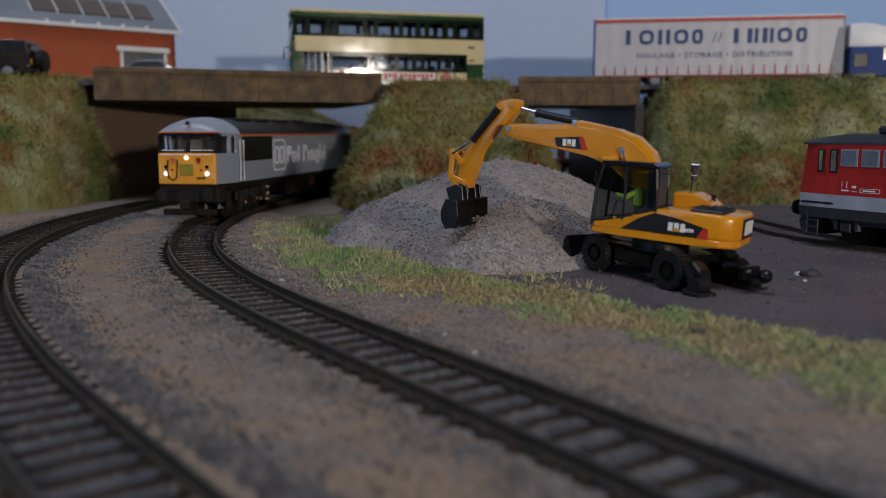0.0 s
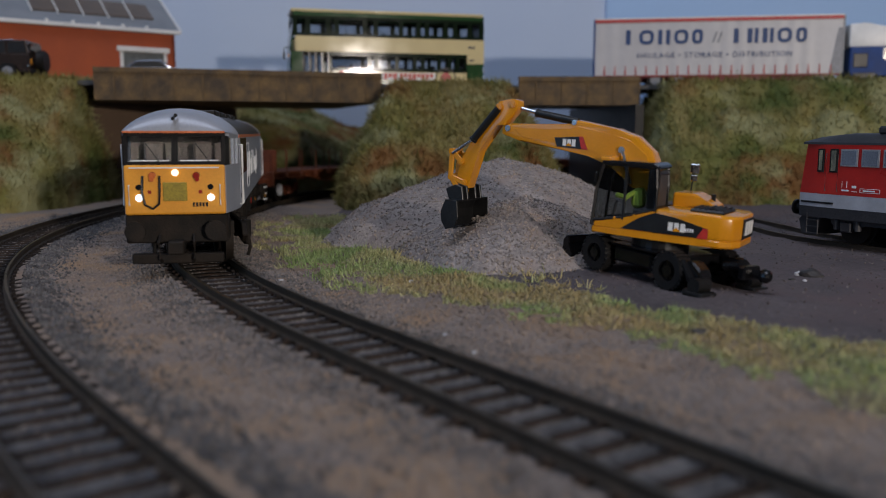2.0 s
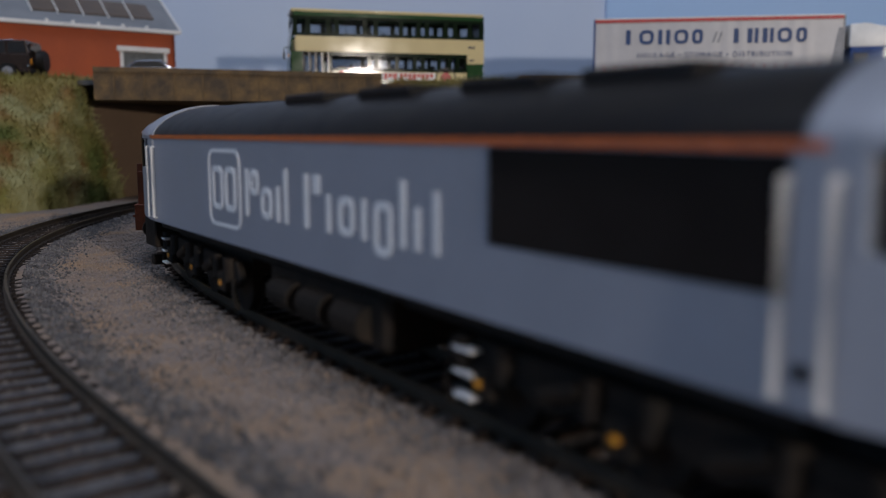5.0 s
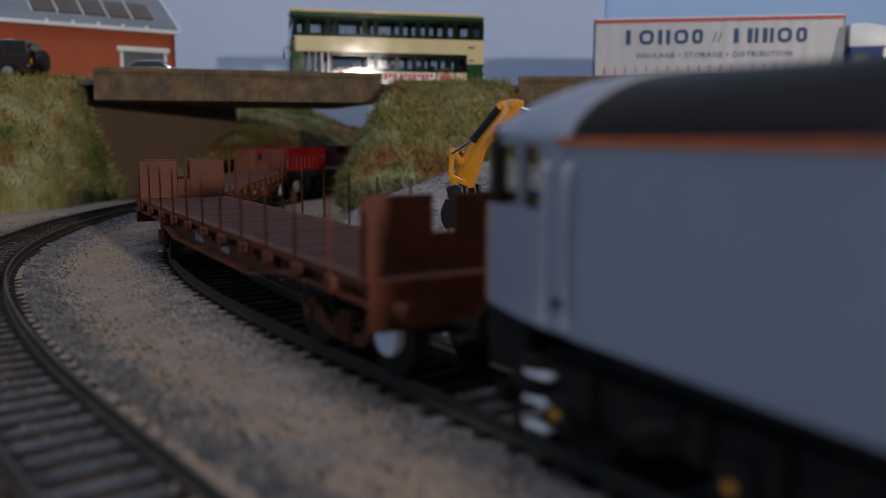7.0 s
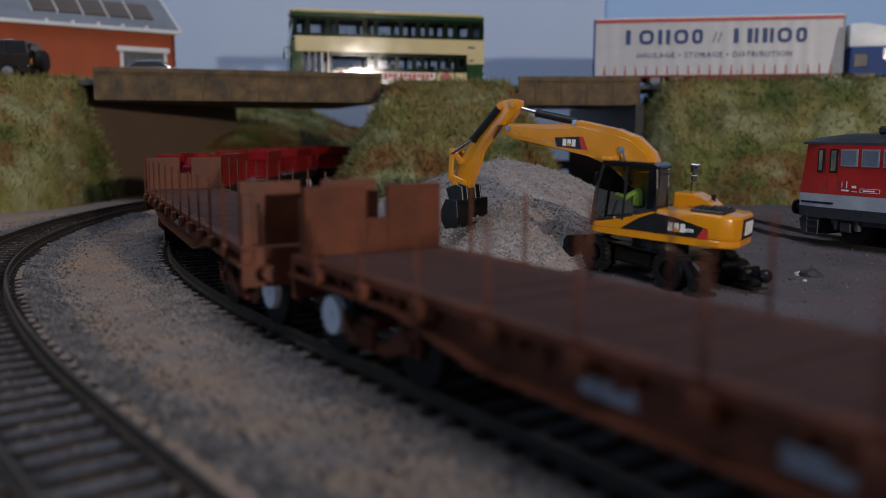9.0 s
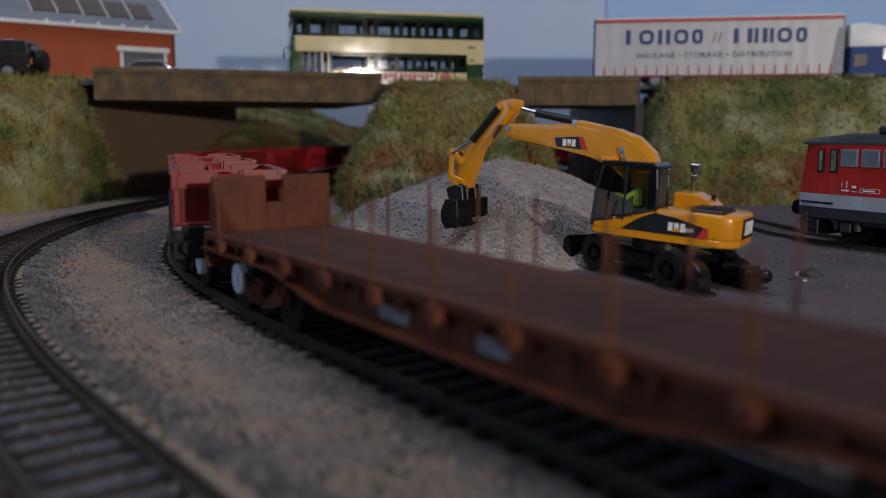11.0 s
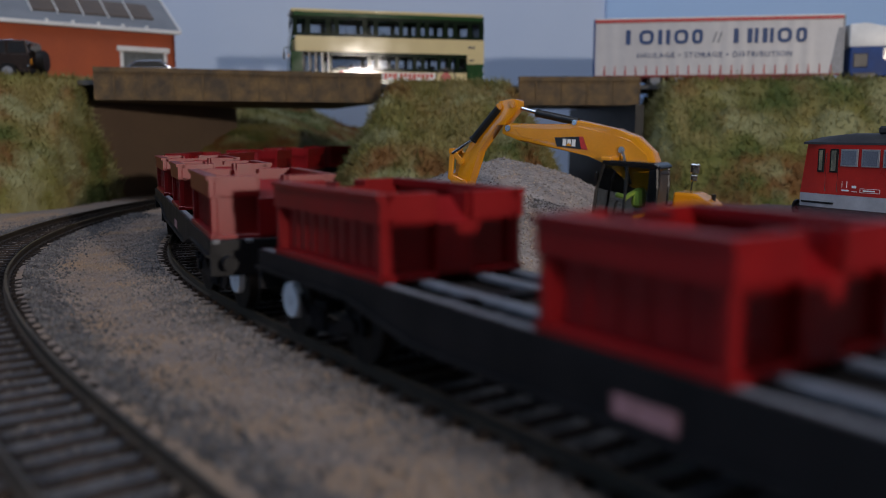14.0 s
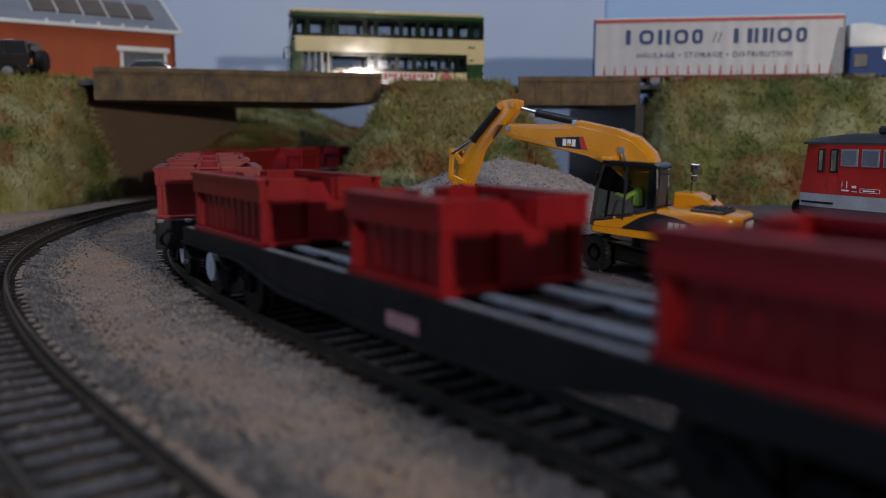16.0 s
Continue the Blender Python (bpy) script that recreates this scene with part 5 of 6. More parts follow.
ERED = mat("signal_red", (0.62, 0.026, 0.02), 0.3, 0, (0.45, 0.018, 0.016), 12, fine=0.05)
EGREY = mat("light_grey_band", (0.54, 0.55, 0.58), 0.4, 0, (0.38, 0.39, 0.42), 10, fine=0.05)
EDARK = mat("dark_grey_skirt", (0.030, 0.031, 0.036), 0.5, 0, (0.042, 0.042, 0.046), 8, bump=0.1, spec=0.3)
WINDOW_FRAME = mat("window_frame_silver", (0.46, 0.48, 0.52), 0.3, 0.6, (0.40, 0.42, 0.46), 10)
CABPANE = mat("pale_cab_window", (0.30, 0.28, 0.19), 0.15, 0, (0.12, 0.13, 0.11), 6)
EPANE = mat("blind_window", (0.18, 0.215, 0.27), 0.14, 0, (0.13, 0.15, 0.19), 20, coat=0.4)


def build_electric():
    L = thing("electric_locomotive", "red and grey electric model locomotive parked on the siding", "locomotive", at(197.6, 257, 0, 0, 0, 117.6))
    H, hw = 95.0, 16.6
    def ring(x, w, z0, z1):
        return [(x, -w, z0), (x, -w, z1), (x, w, z1), (x, w, z0)]
    for nm, z0, z1, material, lab in (("skirt", 9.6, 13.6, EDARK, "dark grey skirt"), ("lower_band", 13.65, 18.7, EGREY, "light grey lower band"), ("body", 18.75, 37.6, ERED, "glossy signal red body")):
        bm = BM()
        t = 0.0 if nm != "body" else 1.0
        secs = []
        for x, w, lean in ((-H, hw - 1.6, 2.2), (-H + 12, hw, 0), (H - 12, hw, 0), (H, hw - 1.6, 2.2)):
            sg = -1 if x > 0 else 1
            secs.append([(x, -w, z0), (x + sg * lean * t, -w + .5 * t, z1), (x + sg * lean * t, w - .5 * t, z1), (x, w, z0)])
        loft(bm, secs)
        bmesh.ops.bevel(bm, geom=[e for e in bm.edges if abs(e.verts[0].co.x - e.verts[1].co.x) < 3 and abs(e.verts[0].co.z - e.verts[1].co.z) > 2], offset=0.8, segments=2, affect="EDGES")
        body = part(nm, bm, material, L, lab, smooth=True)
    # roof, 1.2 mm above the body's drawing height
    def rpart(name, bm, material, parent, label="", smooth=False):
        bmesh.ops.translate(bm, vec=(0, 0, 1.2), verts=bm.verts)
        return part(name, bm, material, parent, label, smooth)

    bm = BM()
    secs = []
    for x, zt, w in ((-H + 1.6, 37.4, 15.6), (-H + 6, 39.4, 16.0), (-H + 16, 40.4, 16.2), (H - 16, 40.4, 16.2), (H - 6, 39.4, 16.0), (H - 1.6, 37.4, 15.6)):
        secs.append([(x, -w, 36.2), (x, -w + .2, 37.0), (x, -w * .7, zt - .5), (x, -w * .3, zt), (x, w * .3, zt), (x, w * .7, zt - .5), (x, w - .2, 37.0), (x, w, 36.2)])
    loft(bm, secs)
    roof = rpart("roof", bm, EDARK, L, "dark grey roof", smooth=True)
    bm = BM()
    box(bm, -66, 66, -10.5, 10.5, 40, 43.0, 0.8)
    for k in range(16):
        box(bm, -62 + k * 8, -61 + k * 8, -10.7, 10.7, 40.6, 43.3, 0.1)
    rpart("roof_equipment", bm, EDARK, roof)
    bm = BM()
    box(bm, 38, 58, -7, 7, 43, 45.6, 0.4)
    for x in (40, 56):
        for y in (-6, 6):
            tube(bm, (x, y, 45), (x, y, 47.4), 1.0, 10)
    rpart("insulator_block", bm, GREY_STRIP, roof)
    bm = BM()
    for y in (-7, 7):
        pipe(bm, [(38, y, 48), (14, y * .8, 49.4), (44, y * .6, 51), (46, y * .9, 52)], 0.35, 6)
    pipe(bm, [(45, -11, 50.5), (46, -9, 52), (46, 9, 52), (45, 11, 50.5)], 0.35, 6)
    pipe(bm, [(38, -7, 48), (38, 7, 48)], 0.4, 6)
    rpart("pantograph", bm, BLACK, roof, "folded black pantograph")
    for s in (-1, 1):
        y = s * (hw + .02)
        for x0, x1, z0, z1, door in ((85.7, 82.9, 27.0, 35.8, 0), (80.4, 77.0, 27.0, 35.8, 1)) + tuple((75.8 - 8.6 * k, 68.6 - 8.6 * k, 29.4, 35.8, 2) for k in range(17)):
            bm = BM()
            prism(bm, [(x0, z0), (x1, z0), (x1, z1), (x0, z1)], *sorted((y - s * .5, y + s * .12)), 0.1)
            w = part("window", bm, WINDOW_FRAME if door == 2 else BLACK, L, "silver framed window" if door == 2 else "black framed window")
            bm = BM()
            prism(bm, [(x0 - .7, z0 + .6), (x1 + .7, z0 + .6), (x1 + .7, z1 - .6), (x0 - .7, z1 - .6)], *sorted((y + s * .05, y + s * .22)))
            part("pane", bm, EPANE if door == 2 else CABPANE, w)
        for x0, x1, z0, z1 in ((74.6, 74.45, 21.6, 24.0), (72.6, 72.45, 21.6, 24.0), (74.6, 71.6, 20.3, 20.9), (70.4, 68.6, 21.6, 22.5), (70.4, 68.2, 20.2, 20.45), (67, 59, 20.1, 20.25), (67, 59, 21.5, 21.65), (67, 66.85, 20.1, 21.65), (59.15, 59, 20.1, 21.65), (65.8, 61, 20.6, 21.1)):
            bm = BM()
            box(bm, x1, x0, *sorted((y, y + s * .1)), z0, z1)
            part("data_bar", bm, PALE, L, "small pale data marks")
        bm = BM()
        for x in (76.4, 81.6):
            pipe(bm, [(x, y, 34), (x, y + s * .5, 34), (x, y + s * .5, 20), (x, y, 20)], 0.12, 6)
        part("door_rail", bm, EDARK, L)
        bm = BM()
        pipe(bm, [(93, y - s, 15.4), (78, y + s * .3, 15.4)], 0.4, 6)
        part("step_rail", bm, BLACK, L)
    for e in (-1, 1):
        buffers(L, e * (H - 1), e, 12.4, BLACK, 10.4)
        bm = BM()
        prism(bm, [(e * (H - 2), 11), (e * (H + .6), 8), (e * (H - 1), 2.4), (e * (H - 8), 2.4), (e * (H - 10), 11)], -13.5, 13.5, 0.3)
        part("snow_plough", bm, EDARK, L)
    bm = BM()
    box(bm, -16, 16, -14.5, 14.5, 4, 11.2, 0.6)
    part("equipment_box", bm, EDARK, L)
    for bx in (56, -56):
        bm = BM()
        for s in (-1, 1):
            ya, yb = sorted((s * 12.6, s * 14.4))
            prism(bm, [(-25, 11), (25, 11), (24, 7.5), (18, 5), (10, 8), (-10, 8), (-18, 5), (-24, 7.5)], ya, yb, 0.3)
            for x in (-17, 17):
                box(bm, x - 2.4, x + 2.4, *sorted((s * 13.8, s * 15.6)), 4.8, 8.8, 0.5)
                for q in (-4.4, 4.4):
                    tube(bm, (x + q, s * 14.2, 5.6), (x + q, s * 14.2, 10.6), 1.3, 10)
            for k in range(3):
                box(bm, 29, 34, *sorted((s * 14.6, s * 16.2)), 3 + 2.6 * k, 3.4 + 2.6 * k)
            pipe(bm, [(29, s * 15.6, 11), (29, s * 15.6, 3)], 0.3, 6)
            pipe(bm, [(34, s * 15.6, 11), (34, s * 15.6, 3)], 0.3, 6)
        b = part("bogie", bm, EDARK, L, m=at(bx, 0, 0))
        for wx in (-17, 17):
            wheelset(b, wx, 6.6, False)


build_electric()


def build_tuft():
    rng = np.random.default_rng(5)
    vs, fs = [], []
    for k in range(46):
        a, L = rng.uniform(0, math.tau), rng.uniform(2.5, 6)
        o = Vector((rng.normal(0, 2.2), rng.normal(0, 1.2), 0))
        d = Vector((math.cos(a) * .8, math.sin(a) * .8, rng.uniform(.3, .9))).normalized() * L
        s = d.cross(Vector((0, 0, 1))).normalized() * 0.5
        n = len(vs)
        vs += [o - s * .4, o + s * .4, o + d * .5 + s + Vector((0, 0, .5)), o + d, o + d * .5 - s + Vector((0, 0, .5))]
        fs += [(n, n + 1, n + 2, n + 3, n + 4)]
    me = bpy.data.meshes.new("weed")
    me.from_pydata([tuple(v * MM) for v in vs], [], fs)
    me.materials.append(WEED)
    ob = new("weed", me)
    ob.matrix_basis = at(-14, 366, 1.5)
    tagged(ob, "small dark green weed at the foot of the gravel heap", "plant")


def build_stone(x, y, r, material, label, flat=0.6, seed=1):
    bm = BM()
    ball(bm, (0, 0, 0), r, 2)
    for v in bm.verts:
        v.co *= 1 + 0.35 * noise.noise(v.co * (1.3 / r) + Vector((seed, 0, 0)))
        v.co.z *= flat
    ob = part("stone", bm, material, m=at(x, y, ground_z(x, y) + 0.35 * r * flat, 0, 0, 40 * seed))
    tagged(ob, label, "stone", group="loose stones on the ground")


WHITE_STONE = mat("white_stone", (0.62, 0.62, 0.64), 0.7, 0, (0.48, 0.48, 0.50), 2, bump=0.4)
DARK_STONE = mat("dark_stone", (0.05, 0.045, 0.045), 0.6, 0, (0.03, 0.028, 0.028), 2, bump=0.4)
for i, (x, y, r) in enumerate(((113.5, 257.5, 3.6), (56.2, 180.4, 2.2), (118, 268, 1.4), (104, 249, 1.0))):
    build_stone(x, y, r, DARK_STONE, "flat dark lump lying on the ground", 0.45, i + 1)
for i, (x, y, r) in enumerate(((110.2, 259, 1.3), (-48.2, 248.9, 0.8), (0.4, 186.8, 0.7), (-9.6, 248.9, 1.0), (6.5, 169.3, 0.6), (107, 247, 0.6))):
    build_stone(x, y, r, WHITE_STONE, "small white chip of stone on the ground", 0.7, i + 1)
WEED = mat("weed_green", (0.045, 0.065, 0.02), 0.7, 0, (0.07, 0.075, 0.02), 2)
build_tuft()


# ---- on the road: bus, articulated lorry, off-road car, saloon; the works building ----
CREAM = mat("cream_paint", (0.66, 0.55, 0.29), 0.10, 0, (0.62, 0.51, 0.28), 14, fine=0.03, spec=0.25)
BUSGREEN = mat("bus_green", (0.016, 0.058, 0.016), 0.1, 0, (0.018, 0.058, 0.018), 12, fine=0.05, spec=0.3)
BUSDARK = mat("bus_window_frame", (0.006, 0.013, 0.006), 0.09, 0, (0.008, 0.016, 0.008), 9, spec=0.1)
BUSGLASS = bpy.data.materials.new("bus_glass")
BUSGLASS.use_nodes = True
_g = BUSGLASS.node_tree.nodes["Principled BSDF"]
_g.inputs["Transmission Weight"].default_value, _g.inputs["Roughness"].default_value, _g.inputs["IOR"].default_value = 1.0, 0.02, 1.2
_g.inputs["Base Color"].default_value = (0.62, 0.66, 0.70, 1)
HUBRED = mat("hub_red", (0.45, 0.02, 0.02), 0.4)
SEATS = mat("bus_seats", (0.035, 0.045, 0.06), 0.7)
AMBER = mat("amber_lens", (0.6, 0.25, 0.02), 0.2)


def road_wheel(parent, x, y, z, r, w, hub, side=-1):
    bm = BM()
    tube(bm, (x, y, z), (x, y + w, z), r, 28)
    bmesh.ops.bevel(bm, geom=[e for e in bm.edges if abs(e.verts[0].co.y - e.verts[1].co.y) < .01], offset=0.5, segments=2, affect="EDGES")
    t = part("wheel", bm, RUBBER, parent, "black tyre")
    bm = BM()
    yy = y if side < 0 else y + w
    tube(bm, (x, yy - .15, z), (x, yy + .35, z), r * .6, 20)
    tube(bm, (x, yy - .5, z), (x, yy + .35, z), r * .22, 12)
    part("hub", bm, hub, t)


def build_bus():
    B = thing("double_decker_bus", "cream and green double-decker model bus on the bridge", "bus", at(-106.5, 601, 75.6, 0, 0, 14.4))
    Lb, W = 141.0, 32.0
    # side walls as panels round their window openings; x to the rear, y = 0 the near side
    for y0, y1 in ((0.0, 1.0), (W - 1, W)):
        for nm, x0, x1, z0, z1, m in (("skirt_panel", 6, Lb, 0.6, 3.6, BUSGREEN), ("lower_panel", 28, 128, 3.6, 9.6, CREAM), ("waist_panel", 4, Lb, 22.6, 33.2, CREAM), ("roof_edge", 3, Lb - 1, 46.8, 49.6, BUSGREEN),
                                      ("rear_lower_panel", 128, Lb, 3.6, 16.0, BUSGREEN), ("rear_panel", 128, Lb, 16.0, 22.6, CREAM), ("front_panel", 1, 9, 0.6, 22.6, BUSGREEN)):
            bm = BM()
            box(bm, x0, x1, y0, y1, z0, z1, 0.12)
            part(nm, bm, m, B)
        ups = [4, 13, 27, 33, 53, 61, 79, 92, 98, 112, 119, 130, 139]
        for x in ups:
            part("upper_pillar", box(BM(), x - 1.7, x + 1.7, y0 + .02, y1 - .02, 33.2, 46.8), BUSDARK, B)
        for za, zb in ((33.2, 35.2), (44.6, 46.8)):
            part("window_rail", box(BM(), 4, 139, y0 + .1, y1 - .1, za, zb), BUSDARK, B)
        for x in (28, 56, 61, 76, 89, 95, 107, 115, 121, 128):
            part("lower_pillar", box(BM(), x - 1.4, x + 1.4, y0 + .02, y1 - .02, 9.6, 22.6), BUSDARK, B)
        part("window_rail", box(BM(), 28, 128, y0 + .1, y1 - .1, 9.6, 11.6), BUSDARK, B)
        part("window_rail", box(BM(), 28, 128, y0 + .1, y1 - .1, 20.0, 22.6), BUSDARK, B)
        for x in (9.4, 13.6, 18.0, 22.6, 27):
            part("door_frame", box(BM(), x - .6, x + .6, y0 + .02, y1 - .02, 1.5, 22.6), GLOSSBLACK, B)
        yc = (y0 + y1) / 2
        for nm, x0, x1, z0, z1 in (("upper_glazing", 4, 139, 33.2, 46.8), ("lower_glazing", 28, 128, 9.6, 22.6), ("door_glazing", 9, 27.5, 1.5, 22.6)):
            g = part(nm, box(BM(), x0, x1, yc - .25, yc + .05, z0, z1), BUSGLASS, B, "clear bus glazing")
            g.visible_shadow = False
    bm = BM()
    box(bm, 1.5, Lb - .5, 0.2, W - .2, 49.4, 51.8, 0.9, 2)
    part("roof", bm, CREAM, B, "cream roof", smooth=True)
    bm = BM()
    box(bm, 5, Lb - 1, 1, W - 1, 23.5, 25.0)
    part("upper_floor", bm, SEATS, B)
    bm = BM()
    box(bm, 5, Lb - 1, 1, W - 1, 1.0, 3.0)
    part("lower_floor", bm, SEATS, B)
    # front, raked, with windscreens
    bm = BM()
    prism(bm, [(0.2, 0.6), (0, 8), (1.0, 8), (1.4, 0.6)], 0.3, W - .3, 0.2)
    part("front_bumper", bm, BUSGREEN, B)
    bm = BM()
    prism(bm, [(0.2, 22.6), (1.4, 33), (2.6, 33), (1.4, 22.6)], 0.3, W - .3, 0.2)
    part("destination_panel", bm, BUSGREEN, B)
    for zz in (((0.2, 8), (0.3, 22.6)), ((1.4, 33), (3.6, 47))):
        g = part("windscreen", prism(BM(), [zz[0], zz[1], (zz[1][0] + .4, zz[1][1]), (zz[0][0] + .4, zz[0][1])], 0.6, W - .6), BUSGLASS, B, "clear windscreen")
        g.visible_shadow = False
    bm = BM()
    prism(bm, [(3.4, 46.4), (4.4, 50.6), (8, 51.2), (8, 46.4)], 0.3, W - .3, 0.4)
    part("front_brow", bm, BUSGREEN, B)
    for y in (2.2, W - 2.2):
        bm = BM()
        tube(bm, (-.2, y, 5), (.6, y, 5), 1.4, 14)
        part("headlight", bm, CHROME, B)
    bm = BM()
    pipe(bm, [(1, 0, 25), (-3.6, -1.8, 24.6), (-4.0, -2, 21)], 0.35, 6)
    box(bm, -4.6, -3.4, -3.2, -1.2, 16.6, 21.4, 0.4)
    part("mirror", bm, BLACK, B)
    part("marker_lamp", box(BM(), -1.2, -.2, -.6, .6, 18.4, 20.4, .2), AMBER, B, "amber lamp")
    bm = BM()
    box(bm, Lb - 1.2, Lb, 0.4, W - .4, 0.8, 49.5, 0.3)
    part("rear_wall", bm, BUSGREEN, B)
    for z in (11.6, 6.2):
        part("tail_lamp", box(BM(), Lb - .9, Lb + .3, -.12, 1.6, z - 1.6, z + 1.6, .2), CHROME, B, "bright rear lamp")
    for x, z in ((118, 0.9), (84, 0.9), (60, 0.9)):
        part("reflector", box(BM(), x - .8, x + .8, -.12, 0.1, z, z + 1.1, .1), CHROME, B)
    for x0, x1, z0, z1 in ((129, 134, 27, 28.6), (129.5, 133.5, 18, 19.2)):
        part("fleet_bars", box(BM(), x0, x1, -.1, .05, z0, z1), DECAL, B, "small dark bars")
    part("side_sign", box(BM(), 65, 104, -.08, .05, 3.9, 9.0), PALE, B, "pale red-lettered side sign")
    for x0, x1, n in ((66, 76, 3), (77.5, 103, 8)):
        w = (x1 - x0) / n
        for i in range(n):
            part("sign_bar", box(BM(), x0 + i * w + .2, x0 + (i + 1) * w - .3, -.16, -.04, 4.3 + (1.4 if i % 3 == 1 else 0), 8.6), REDMARK, B, "red lettering bar")
    # seats on both decks
    for z, xs in ((25, range(16, 132, 9)), (3, range(38, 124, 10))):
        for x in xs:
            for y in (6, W - 7):
                bm = BM()
                box(bm, x, x + 5, y - 4.5, y + 4.5, z + 2.5, z + 4, .3)
                prism(bm, [(x + 4.2, z + 3), (x + 6, z + 3), (x + 6.6, z + 11.5), (x + 5.4, z + 11.5)], y - 4.5, y + 4.5, .3)
                part("seat", bm, SEATS, B)
    for x in (36, 112):
        road_wheel(B, x, 0.1, 6.0, 6.2, 4, HUBRED)
        road_wheel(B, x, W - 4.1, 6.0, 6.2, 4, HUBRED, 1)
        bm = BM()
        secs = []
        for k in range(17):
            a = math.pi * k / 16
            secs.append([(x + q * math.cos(a), t, 5.0 + q * math.sin(a)) for q, t in ((7.0, -.2), (8.0, -.2), (8.0, .5), (7.0, .5))])
        loft(bm, secs)
        part("wheel_arch", bm, BLACK, B)
    return B


build_bus()

CURTAIN = mat("curtain_grey", (0.50, 0.49, 0.50), 0.42, 0, (0.46, 0.45, 0.46), 20, bump=0.05, bsize=6, fine=0.03)
LETTER = mat("letter_blue", (0.035, 0.07, 0.18), 0.5, 0, (0.03, 0.06, 0.15), 12, spec=0.3)
STRAP = mat("strap_red", (0.5, 0.06, 0.06), 0.5)
LORRYBLUE = mat("lorry_blue", (0.025, 0.065, 0.22), 0.5, 0, (0.02, 0.05, 0.17), 8, spec=0.15)
CHASSIS = mat("chassis_red", (0.22, 0.02, 0.02), 0.5)


def text_part(name, body, size, parent, material, m, label):
    cu = bpy.data.curves.new(name, "FONT")
    cu.body, cu.size, cu.extrude = body, size * MM, 0.06 * MM
    cu.space_character = 1.18
    tmp = new(name, cu)
    mesh = bpy.data.meshes.new_from_object(tmp.evaluated_get(bpy.context.evaluated_depsgraph_get()))
    bpy.data.objects.remove(tmp)
    mesh.materials.clear()
    mesh.materials.append(material)
    ob = new(name, mesh)
    ob.parent = parent
    ob.matrix_basis = m
    ob["label"] = label
    return ob


